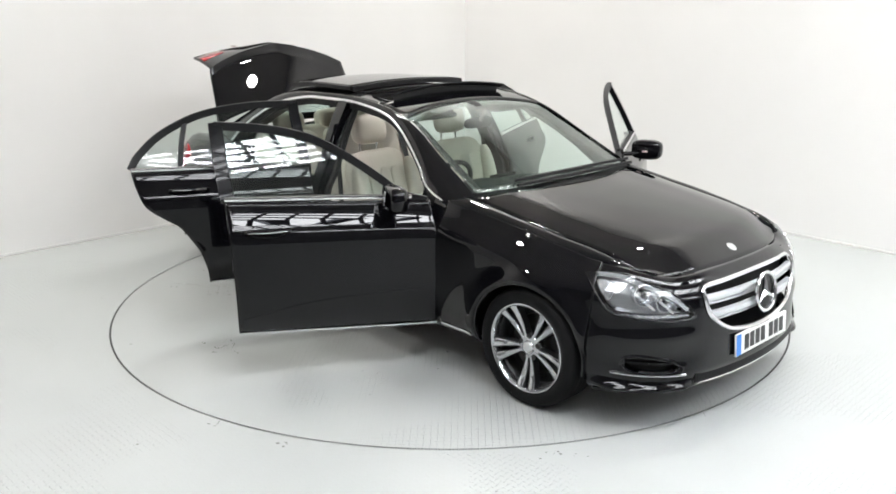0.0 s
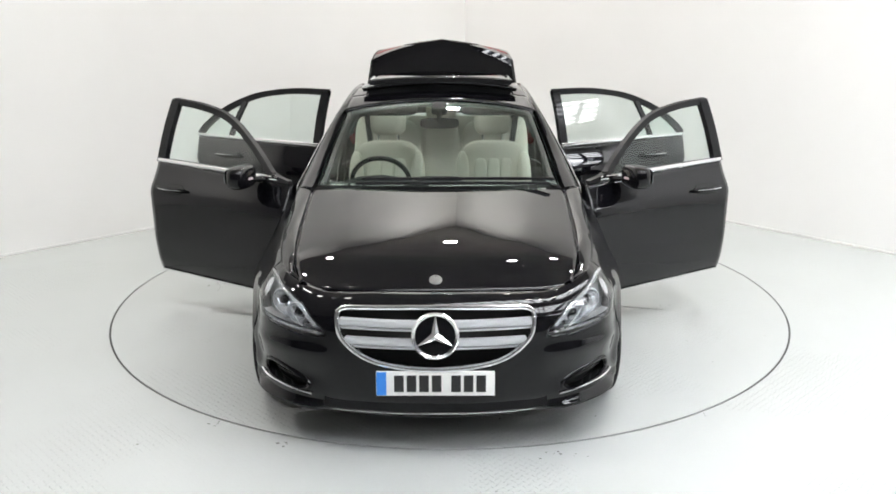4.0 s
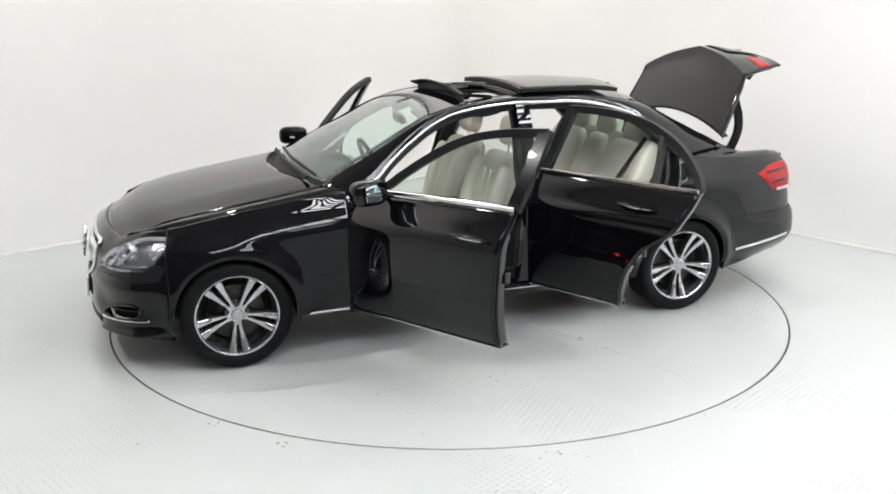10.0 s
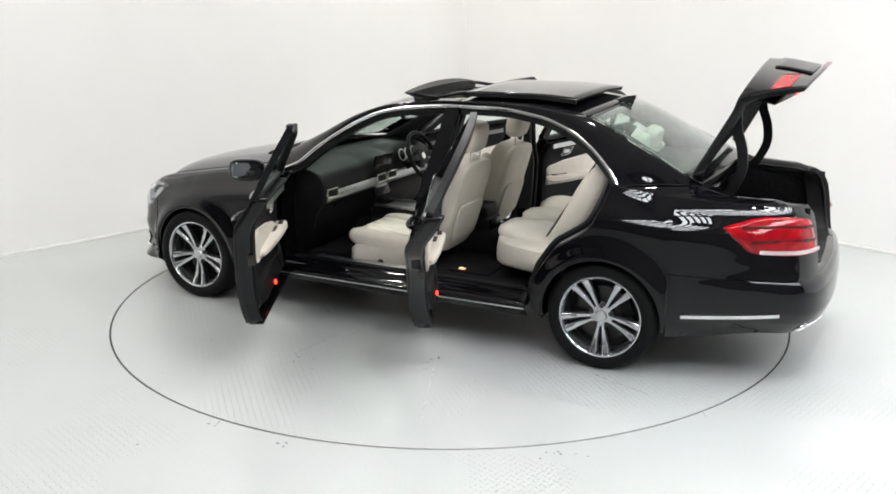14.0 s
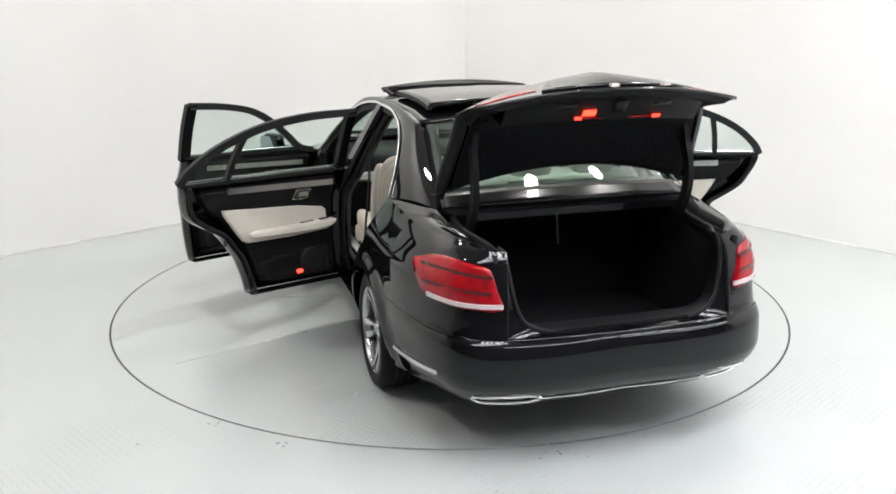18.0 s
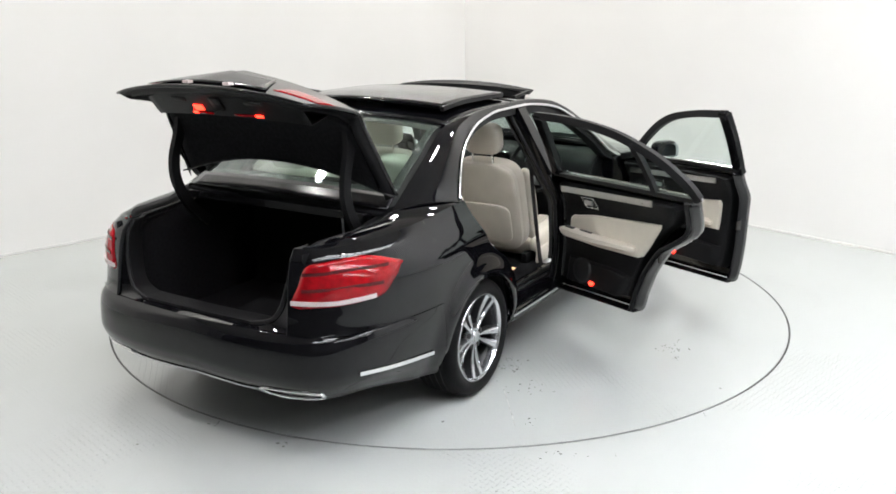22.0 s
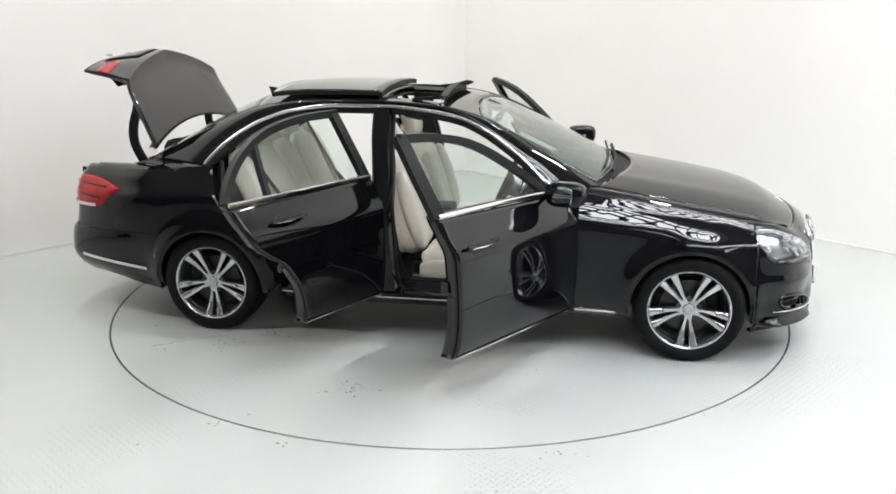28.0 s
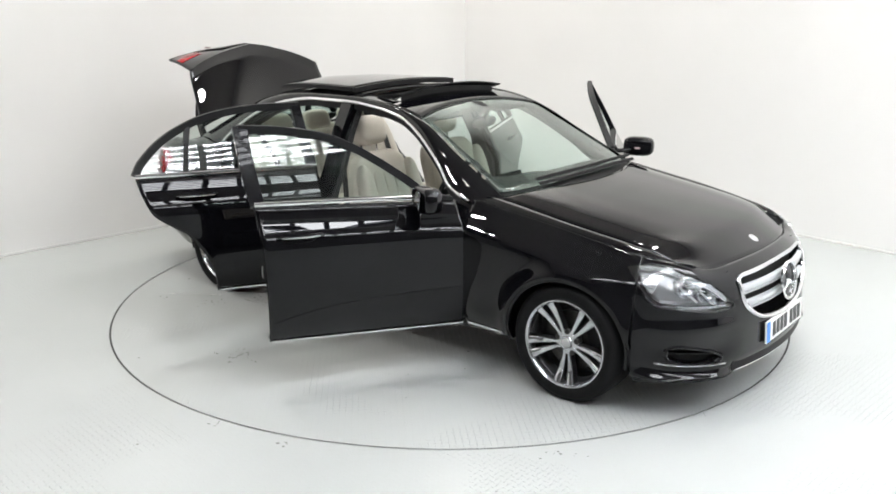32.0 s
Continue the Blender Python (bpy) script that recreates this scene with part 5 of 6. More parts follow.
def front_door(s):
    rear = chain([(-0.284, 0.300), (-0.288, 0.55), (-0.300, 0.80), (-0.318, ZS(ux(-0.318)))])
    fr = chain([(0.782, 0.262), (0.782, 0.55), (0.782, 0.80), (0.765, ZS(ux(0.765)) - 0.004)])
    door = part("front_door", side(ruled(fr, rear, 30, 44), s), PAINT, car, "gloss black front door standing wide open", solid=0.020)
    shut = lambda c, q: sheet(lambda a, b: Vector(flank(*c(a), -0.015 - 0.075 * b)) + Vector((q * 0.012 * b, 0, 0)), 24, 4)
    part("shut_face", side(merge(shut(rear, 1), shut(fr, -1), shut(line((0.782, 0.262), (-0.284, 0.300)), 0)), s), PAINT, door, solid=0.006)
    part("foot_strip", side(strip([(0.78, 0.264), (0.25, 0.284), (-0.283, 0.304)], rect(0.004, 0.006), 24, 0.002), s), CHROME, door, "thin chrome strip along the door foot")
    part("belt_strip", side(strip([(0.66, 0.972), (0.2, ZS(ux(0.2)) + 0.006), (-0.318, 1.008)], ring(0.0125, 8, 0.55), 30, 0.004), s), CHROME, door, "chrome strip under the window")
    top = [(0.74, 0.945), (0.61, 0.982), (0.50, 1.066), (0.36, 1.165), (0.22, 1.247), (0.08, 1.302), (-0.12, 1.340), (-0.348, 1.360)]
    part("window_frame", side(strip(top, [(-0.021, -0.026), (0.021, -0.026), (0.021, 0.010), (-0.021, 0.010)], 60, -0.012), s), SEAL, door, "black window frame")
    part("window_post", side(strip([(-0.302, 1.0), (-0.328, 1.2), (-0.340, 1.372)], [(-0.036, -0.026), (0.036, -0.026), (0.036, 0.010), (-0.036, 0.010)], 16, -0.012), s), GLOSSBLACK, door, "gloss black window post")
    part("waist_seal", side(strip([(0.70, 0.962), (0.2, 0.990), (-0.31, 1.004)], rect(0.010, 0.020), 24, -0.024), s), SEAL, door)
    part("mirror_triangle", side(on_skin(plain([(0.735, 0.95), (0.60, 0.972), (0.60, 0.985), (0.575, 1.012), (0.62, 0.985)], 24), -0.006, 3), s), GLOSSBLACK, door, solid=0.03)
    part("window_glass", side(on_skin(plain([(0.62, 0.965), (0.61, 0.978), (0.50, 1.062), (0.36, 1.162), (0.22, 1.244), (0.08, 1.30), (-0.12, 1.338), (-0.335, 1.355), (-0.31, 1.0), (0.2, 0.98)], 60), -0.022, 6), s), GLASS, door, "slightly green door glass")
    pull(door, s, -0.115, 0.850)
    lining(door, s, plain([(0.72, 0.36), (0.72, 0.70), (0.70, 0.925), (0.2, 0.955), (-0.25, 0.965), (-0.235, 0.75), (-0.22, 0.36)], 60),
           plain([(0.58, 0.605), (0.47, 0.690), (0.20, 0.745), (-0.17, 0.795), (-0.155, 0.60), (0.3, 0.585)], 40), ((0.62, 0.628), (-0.100, 0.640)),
           plain([(0.68, 0.36), (0.68, 0.50), (0.2, 0.50), (-0.18, 0.50), (-0.18, 0.37)], 40), (0.52, 0.46), (0.19, 0.385),
           ((0.38, 0.805), ((0.63, 0.870), (-0.16, 0.925))))
    # mirror on its foot
    c = Vector((0.530, 0.975, 1.000))
    shell = moved(cushion(0.115, 0.215, 0.135, 3.4, 12), Matrix.Translation(c) @ pose(0, 0, 0, 0, 0, -12))
    part("mirror_shell", side(([(a, b, z) if a > c.x - 0.045 else (c.x - 0.045, b, z) for a, b, z in shell[0]], shell[1]), s), PAINT, door, "gloss black door mirror shell")
    part("mirror_glass", side(moved(cushion(0.008, 0.160, 0.092, 5, 8), Matrix.Translation(c + Vector((-0.049, 0, 0.004))) @ pose(0, 0, 0, 0, 6, 10)), s), MIRROR, door, "silvered mirror glass")
    part("mirror_foot", side(sweep(lambda t: (0.570 - 0.02 * t, 0.82 + 0.10 * t, 0.970 + 0.012 * t * t), ring(0.026, 10, 0.6), 8), s), GLOSSBLACK, door)
    part("indicator_strip", side(sweep(lambda t: (c.x + 0.058 - 0.030 * t * t, c.y - 0.03 + 0.12 * t, c.z - 0.006), rect(0.004, 0.006), 10), s), WHITELENS, door, "slim indicator lens")
    part("latch_plate", side(moved(block(-0.003, 0.003, -0.02, 0.02, -0.028, 0.028, 0.002), Matrix.Translation((-0.298, 0.835, 0.66))), s), BRAKE, door, "steel latch plate")
    hinged(door, 0.785, 0.885, 60.5, s)


def rear_door(s):
    rear = chain([(-1.017, 0.318), (-1.024, 0.40), (-1.045, 0.476), (-1.064, 0.53), (-1.105, 0.597), (-1.168, 0.685), (-1.222, 0.722), (-1.320, 0.790), (-1.362, 0.840), (-1.400, 0.94), (-1.415, 1.012)])
    fr = chain([(-0.335, 0.300), (-0.338, 0.60), (-0.345, 0.85), (-0.350, 1.0)])
    door = part("rear_door", side(ruled(fr, rear, 30, 44), s), PAINT, car, "gloss black rear door standing wide open", solid=0.020)
    shut = lambda c, q: sheet(lambda a, b: Vector(flank(*c(a), -0.015 - 0.075 * b)) + Vector((q * 0.012 * b, 0, 0)), 24, 4)
    part("shut_face", side(merge(shut(rear, 1), shut(fr, -1), shut(line((-0.335, 0.30), (-1.017, 0.318)), 0)), s), PAINT, door, solid=0.006)
    part("edge_seal", side(sweep(lambda t: Vector(flank(*rear(t), -0.085)) + Vector((0.030, 0, 0)), ring(0.012, 8), 30), s), SEAL, door, "black rubber edge seal")
    part("foot_strip", side(strip([(-0.336, 0.304), (-0.65, 0.312), (-1.01, 0.322)], rect(0.004, 0.006), 16, 0.002), s), CHROME, door, "thin chrome strip along the door foot")
    part("belt_strip", side(strip([(-0.352, 1.008), (-0.9, 1.018), (-1.42, 1.026)], ring(0.0125, 8, 0.55), 24, 0.004), s), CHROME, door, "chrome strip under the window")
    top = [(-0.385, 1.360), (-0.69, 1.358), (-0.95, 1.325), (-1.12, 1.270), (-1.26, 1.195), (-1.375, 1.095), (-1.418, 1.03)]
    part("window_frame", side(strip(top, [(-0.021, -0.026), (0.021, -0.026), (0.021, 0.010), (-0.021, 0.010)], 50, -0.012), s), SEAL, door, "black window frame")
    part("window_post", side(strip([(-0.375, 1.0), (-0.398, 1.2), (-0.410, 1.372)], [(-0.030, -0.026), (0.030, -0.026), (0.030, 0.010), (-0.030, 0.010)], 16, -0.012), s), GLOSSBLACK, door, "gloss black window post")
    part("window_divider", side(strip([(-1.14, 1.01), (-1.12, 1.15), (-1.085, 1.29)], [(-0.015, -0.026), (0.015, -0.026), (0.015, 0.006), (-0.015, 0.006)], 12, -0.014), s), SEAL, door, "black quarter window bar")
    part("waist_seal", side(strip([(-0.36, 1.0), (-0.9, 1.010), (-1.40, 1.018)], rect(0.010, 0.020), 24, -0.024), s), SEAL, door)
    part("window_glass", side(on_skin(plain([(-0.38, 1.0), (-0.40, 1.356), (-0.69, 1.354), (-0.95, 1.322), (-1.095, 1.278), (-1.125, 1.16), (-1.145, 1.01)], 50), -0.022, 6), s), GLASS, door, "slightly green door glass")
    part("quarter_glass", side(on_skin(plain([(-1.15, 1.01), (-1.13, 1.15), (-1.095, 1.278), (-1.26, 1.19), (-1.37, 1.09), (-1.41, 1.02)], 36), -0.022, 4), s), GLASS, door, "small fixed quarter glass")
    pull(door, s, -1.10, 0.905)
    lining(door, s, plain([(-0.40, 0.36), (-0.40, 0.96), (-0.8, 0.972), (-1.33, 0.98), (-1.28, 0.88), (-1.18, 0.80), (-1.06, 0.66), (-0.985, 0.50), (-0.955, 0.365)], 60),
           plain([(-0.45, 0.62), (-0.46, 0.765), (-0.66, 0.800), (-1.18, 0.845), (-1.12, 0.75), (-1.03, 0.622), (-0.70, 0.612)], 40), ((-0.42, 0.660), (-1.00, 0.672)),
           plain([(-0.46, 0.37), (-0.46, 0.52), (-0.85, 0.52), (-0.98, 0.50), (-0.90, 0.37)], 40), (-0.60, 0.46), (-0.69, 0.400),
           ((-0.65, 0.873), ((-0.45, 0.930), (-1.16, 0.965))))
    part("latch_plate", side(moved(block(-0.004, 0.004, -0.014, 0.014, -0.03, 0.03, 0.002), Matrix.Translation((-1.142, 0.845, 0.655))), s), BRAKE, door, "steel latch plate")
    hinged(door, -0.345, 0.885, 66.5, s)


for s in (1, -1):
    front_door(s)
    rear_door(s)

# ---- boot: lid swung up on its arms, black-lined well ----
LID = Matrix.Translation((-1.836, 0, 1.130)) @ Matrix.Rotation(radians(62), 4, "Y") @ Matrix.Translation((1.885, 0, -1.065))


def lid_top(a, b):
    """a from its front edge back to the ridge, b across."""
    s = 2 * b - 1
    y = s * (0.68 - 0.06 * a)
    x0 = -1.990 + 0.125 * s * s
    x1 = -2.490 + 0.105 * abs(s) + 0.08 * abs(s) ** 3
    return x0 + (x1 - x0) * a, y, 1.070 - 0.02 * s * s + 0.006 * a + 0.012 * max(0, a - 0.85) / 0.15


def lid_face(a, b):
    """a from the ridge down to the latch edge."""
    s = 2 * b - 1
    p = Vector(lid_top(1, b))
    q = Vector((-2.588 + 0.075 * abs(s) ** 2.4, s * 0.585, 0.80 + 0.018 * s * s))
    return p.lerp(q, a) + Vector((-0.012 * math.sin(math.pi * a), 0, 0))


lid = part("boot_lid", moved(merge(facing(sheet(lid_top, 24, 40), (0, 0, 1)), facing(sheet(lid_face, 18, 40), (-1, 0, 0))), LID), PAINT, car, "gloss black boot lid swung up", solid=0.012, sharp=30)


def lid_inner(a, b):
    """The felt lining: a along the top to the ridge, then down inside the rear face to its rim."""
    w = 0.05 + 0.90 * b
    if a < 0.55:
        return Vector(lid_top(0.05 + 0.80 * a / 0.55, w)) + Vector((0, 0, -0.045))
    k = (a - 0.55) / 0.45
    p = Vector(lid_top(0.85, w)) + Vector((0, 0, -0.045))
    q = Vector(lid_face(k, w)) + Vector((0.085 - 0.035 * k, 0, 0.004))
    return p.lerp(q, min(1, k * 3))


part("lid_lining", moved(sheet(lid_inner, 28, 24), LID), CARPET, lid, "black felt lining of the lid", solid=0.01)
part("lid_edge", moved(merge(sheet(lambda a, b: Vector(lid_top(a, 0)) + Vector((0, 0.045 * b, -0.045 * b)), 16, 2), sheet(lambda a, b: Vector(lid_top(a, 1)) + Vector((0, -0.045 * b, -0.045 * b)), 16, 2),
                       sheet(lambda a, b: Vector(lid_face(1, a)).lerp(Vector(lid_inner(1, a)), b), 20, 3),
                       sheet(lambda a, b: Vector(lid_face(a, 0)).lerp(Vector(lid_inner(0.55 + 0.45 * a, 0)), b), 12, 3), sheet(lambda a, b: Vector(lid_face(a, 1)).lerp(Vector(lid_inner(0.55 + 0.45 * a, 1)), b), 12, 3),
                       sheet(lambda a, b: Vector(lid_top(0, a)) + Vector((-0.03 * b, 0, -0.045 * b)), 16, 2)), LID), PLASTIC, lid, solid=0.004)
for s in (1, -1):
    part("lid_lamp", moved(side(sheet(lambda a, b: Vector(lid_face(0.42 + 0.30 * b, 0.5 + 0.5 * (0.66 + 0.31 * a - 0.06 * b * (1 - a)))) + Vector((-0.003, 0, 0)), 10, 6), s), LID), REDLENS, lid, "red lamp section in the lid", solid=0.004)
    part("hinge_arm", side(sweep(chain([(-1.86, 0.545, 0.84), (-1.99, 0.545, 0.96), (-2.065, 0.545, 1.10), (-2.065, 0.545, 1.22), (-2.03, 0.54, 1.33), (-2.02, 0.53, 1.42)]), rect(0.026, 0.014), 30, up=(0, 1, 0)), s), PLASTIC, lid, "curved black hinge arm")
part("plate_recess", moved(sheet(lambda a, b: Vector(lid_face(0.22 + 0.66 * a, 0.20 + 0.10 * (1 - a) + (0.60 - 0.20 * (1 - a)) * b)) + Vector((-0.004, 0, 0)), 6, 12), LID), GLOSSBLACK, lid, solid=0.004)


def latch_panel(y, z, off=0.0):
    """The black panel inside the lid's latch edge; off stands proud of it."""
    return (-2.352 + 0.80 * (1.605 - z) + 0.22 * y * y - off, y, z)


part("latch_panel", merge(sheet(lambda a, b: latch_panel(0.47 * (2 * b - 1), 1.607 - 0.120 * a - 0.10 * (0.47 * (2 * b - 1)) ** 2), 5, 20),
                          sheet(lambda a, b: Vector(latch_panel(0.47 * (2 * b - 1), 1.487 - 0.10 * (0.47 * (2 * b - 1)) ** 2)).lerp(Vector((-2.06, 0.47 * (2 * b - 1), 1.50)), a), 3, 20)), PLASTIC, lid, "black trim panel inside the lid edge", solid=0.006)


def on_panel(name, y0, y1, z0, z1, mat, label="", off=0.006):
    part(name, sheet(lambda a, b: latch_panel(y0 + (y1 - y0) * a, z0 + (z1 - z0) * b, off), 3, 2), mat, lid, label, solid=0.005)


on_panel("lid_warning_lamp", 0.075, 0.132, 1.506, 1.530, REDGLOW, "lit red lamp under the lid edge", 0.010)
on_panel("lid_reflector", 0.035, 0.160, 1.489, 1.496, REDLENS, "slim red reflector", 0.008)
on_panel("lid_reflector", -0.255, -0.095, 1.489, 1.497, REDLENS, "slim red reflector", 0.008)
for y0, y1 in ((0.130, 0.160), (-0.255, -0.215)):
    on_panel("lit_segment", y0, y1, 1.4885, 1.4975, REDGLOW, "lit red end of the reflector", 0.010)
for y0, y1 in ((0.165, 0.262), (-0.283, -0.192)):
    on_panel("lid_grip", y0, y1, 1.545, 1.560, PIT, "recessed pull grip", 0.007)
on_panel("latch", -0.06, 0.0, 1.515, 1.570, SEAL, "dark latch", 0.012)
for y in (0.047, -0.192):
    part("plate_light", block(-2.415, -2.385, y - 0.018, y + 0.018, 1.636, 1.650, 0.003), WHITELENS, lid, "small white plate light")
well = merge(sheet(lambda a, b: (-1.50 - 0.93 * a, -0.58 + 1.16 * b, 0.40), 4, 4),
             sheet(lambda a, b: (-1.50, -0.58 + 1.16 * b, 0.40 + 0.62 * a), 4, 4),
             sheet(lambda a, b: (-1.50 - 0.93 * a, 0.58, 0.40 + (0.58 - 0.03 * a) * b), 4, 4),
             sheet(lambda a, b: (-1.50 - 0.93 * a, -0.58, 0.40 + (0.58 - 0.03 * a) * b), 4, 4),
             sheet(lambda a, b: (-2.43, -0.58 + 1.16 * b, 0.40 + 0.20 * a), 3, 4))
part("boot_lining", well, CARPET, car, "black carpet lining of the boot", solid=0.015)
part("boot_sill", sweep(lambda t: (-2.45 + 0.02 * (2 * t - 1) ** 2, (2 * t - 1) * 0.52, 0.612), [(-0.05, -0.012), (0.06, -0.012), (0.06, 0.006), (-0.05, 0.012)], 30), PLASTIC, car, "black boot sill trim")
part("boot_brow", sweep(lambda t: (-1.90 - 0.01 * (2 * t - 1) ** 2, (2 * t - 1) * 0.58, 1.006), [(-0.05, -0.016), (0.05, -0.012), (0.05, 0.02), (-0.05, 0.02)], 24), GLOSSBLACK, car, "black panel between boot and rear window")
for s in (1, -1):
    def cheek(a, b):
        p = Vector(skin(ur(0.550), 0.604 + (ZS(ur(0.550)) - 0.604) * a)) if a < 1 else Vector(skin(ur(0.550), ZS(ur(0.550))))
        return p + Vector((0.10 * b, 0.0, 0))
    inner = chain([(0.556, 0.955), (0.540, 0.88), (0.517, 0.78), (0.492, 0.705), (0.455, 0.655), (0.40, 0.630), (0.33, 0.616)])
    lip = [tuple(inner(i / 24)) for i in range(25)]
    edge = [(0.562, 0.955 + (0.606 - 0.955) * i / 18) for i in range(19)] + [(0.562 - 0.232 * i / 6, 0.606) for i in range(1, 7)]
    frame_shape = sheet(lambda a, b: skin(*[(ur(p[0] * (1 - b) + q[0] * b), p[1] * (1 - b) + q[1] * b) for p, q in [(edge[int(round(a * 24))], lip[int(round(a * 24))])]][0], -0.010 - 0.030 * b), 24, 3)
    part("boot_frame", side(frame_shape, s), PAINT, car, "gloss black frame beside the boot opening", sharp=50)
    part("boot_frame_return", side(sheet(lambda a, b: Vector(skin(ur(lip[int(round(a * 24))][0]), lip[int(round(a * 24))][1], -0.040)) + Vector((0.10 * b, 0.02 * b, 0)), 24, 3), s), SEAL, car, "black inner return of the boot opening")
    part("opening_seal", side(sweep(lambda t: skin(ur(inner(t)[0]), inner(t)[1], -0.036), ring(0.010, 8), 30), s), SEAL, car, "black rubber seal round the boot opening")
    part("boot_cheek", side(sheet(cheek, 16, 4), s), SEAL, car, solid=0.004)
part("emergency_cord", sweep(lambda t: (-1.53, -0.10 - 0.015 * t, 0.92 - 0.20 * t), ring(0.006, 6), 8), SATIN, car, "pale hanging pull cord in the boot")
for y in (-0.25, 0.25):
    part("seat_release", moved(block(-0.01, 0.02, -0.06, 0.06, -0.015, 0.015, 0.005), Matrix.Translation((-1.56, y, 0.965))), PLASTIC, car)

# ---- cabin ----
def at(x, y, z, ry=0.0, rz=0.0, rx=0.0):
    return Matrix.Translation((x, y, z)) @ pose(0, 0, 0, rx, ry, rz)


def front_seat(y):
    seat = part("front_seat", moved(cushion(0.54, 0.50, 0.15, 3.6), at(0.10, y, 0.455, -6)), CREAM, car, "cream leather front seat with headrest")
    for q in (1, -1):
        part("cushion_bolster", moved(cushion(0.54, 0.10, 0.15, 2.6), at(0.10, y + q * 0.225, 0.478, -6)), CREAM, seat)
        part("seat_valance", moved(cushion(0.50, 0.035, 0.17, 5), at(0.08, y + q * 0.262, 0.37, -2)), CREAM, seat, "cream seat side trim")
        part("back_bolster", moved(cushion(0.12, 0.10, 0.50, 2.6), at(-0.225, y + q * 0.215, 0.745, -17)), CREAM, seat)
        part("seat_knob", moved(lathe([(0.0, 0.012), (0.018, 0.010), (0.020, 0.0)], 16), at(0.10, y + q * 0.281, 0.36) @ (Matrix.Identity(4) if q > 0 else Matrix.Rotation(math.pi, 4, "Z"))), PIT, seat)
        part("headrest_post", sweep(lambda t: (-0.435 - 0.01 * t, y + q * 0.07, 0.98 + 0.12 * t), ring(0.007, 8), 4), CHROME, seat, "chrome headrest post")
        part("seat_rail", block(-0.22, 0.36, y + q * 0.19 - 0.02, y + q * 0.19 + 0.02, 0.34, 0.41, 0.004), PLASTIC, seat)
    part("seat_squab", moved(cushion(0.16, 0.48, 0.62, 4.2), at(-0.305, y, 0.745, -17)), CREAM, seat)
    part("seat_back_shell", moved(cushion(0.06, 0.47, 0.60, 5), at(-0.372, y, 0.735, -17)), CREAM, seat, "cream moulded seat back")
    part("back_pocket", moved(cushion(0.02, 0.36, 0.26, 6), at(-0.385, y, 0.635, -17)), CREAM, seat)
    for k in range(3):
        part("stitched_flute", moved(cushion(0.05, 0.094, 0.42, 4), at(-0.232, y - 0.09 + 0.09 * k, 0.735, -17)), CREAM, seat)
        part("stitched_flute", moved(cushion(0.40, 0.096, 0.036, 4), at(0.11, y - 0.095 + 0.095 * k, 0.520, -6)), CREAM, seat)
    part("headrest", moved(cushion(0.115, 0.255, 0.195, 3.6), at(-0.435, y, 1.175, -10)), CREAM, seat, "cream padded headrest")
    part("belt_buckle", moved(block(-0.015, 0.015, -0.02, 0.02, -0.09, 0.09, 0.006), at(-0.12, y - math.copysign(0.25, y), 0.50, -20)), PIT, seat)


front_seat(0.37)
front_seat(-0.37)

bench = part("rear_bench", moved(cushion(0.56, 1.30, 0.22, 5), at(-0.92, 0, 0.50, -6)), CREAM, car, "cream leather rear bench with headrests")
for y in (-0.37, 0.0, 0.37):
    w = 0.30 if y == 0 else 0.42
    part("bench_cushion", moved(cushion(0.48, w, 0.10, 3.2), at(-0.88, y, 0.595, -7)), CREAM, bench)
    part("bench_squab", moved(cushion(0.15, w, 0.56, 3.6), at(-1.205, y, 0.815, -25)), CREAM, bench)
    part("rear_headrest", moved(cushion(0.11, 0.25, 0.165, 3.4), at(-1.375, y, 1.125, -16)), CREAM, bench, "cream padded headrest")
    for q in (-0.06, 0.06):
        part("headrest_post", sweep(lambda t: (-1.345 - 0.02 * t, y + q, 1.02 + 0.08 * t), ring(0.006, 8), 3), CHROME, bench)
part("bench_back", moved(cushion(0.12, 1.34, 0.62, 6), at(-1.255, 0, 0.81, -25)), CREAM, bench)
for s in (1, -1):
    part("bench_wing", side(moved(cushion(0.16, 0.14, 0.58, 3), at(-1.22, 0.625, 0.83, -27)), s), CREAM, bench)
    part("seat_belt", side(sweep(lambda t: (-1.30 + 0.36 * t, 0.60 - 0.10 * t, 1.12 - 0.56 * t), rect(0.023, 0.002), 10, up=(1, 0, 0.6)), s), SEAL, bench, "black seat belt")
    part("front_belt", side(sweep(chain([(-0.40, 0.665, 1.20), (-0.36, 0.675, 0.90), (-0.30, 0.70, 0.50), (-0.25, 0.70, 0.36)]), rect(0.022, 0.002), 16, up=(0, 1, 0)), s), SEAL, car, "black seat belt on the pillar")
    part("belt_guide", side(moved(block(-0.02, 0.02, -0.012, 0.012, -0.035, 0.035, 0.005), at(-0.395, 0.672, 1.19)), s), CREAM, car)
part("parcel_shelf", sheet(lambda a, b: (-1.36 - 0.56 * a, -0.62 + 1.24 * b, 1.020 - 0.005 * a), 6, 8), CARPET, car, "black felt parcel shelf", solid=0.02)
part("brake_light_housing", moved(block(-0.04, 0.04, -0.14, 0.14, -0.012, 0.012, 0.006), at(-1.44, 0, 1.045)), PLASTIC, car)

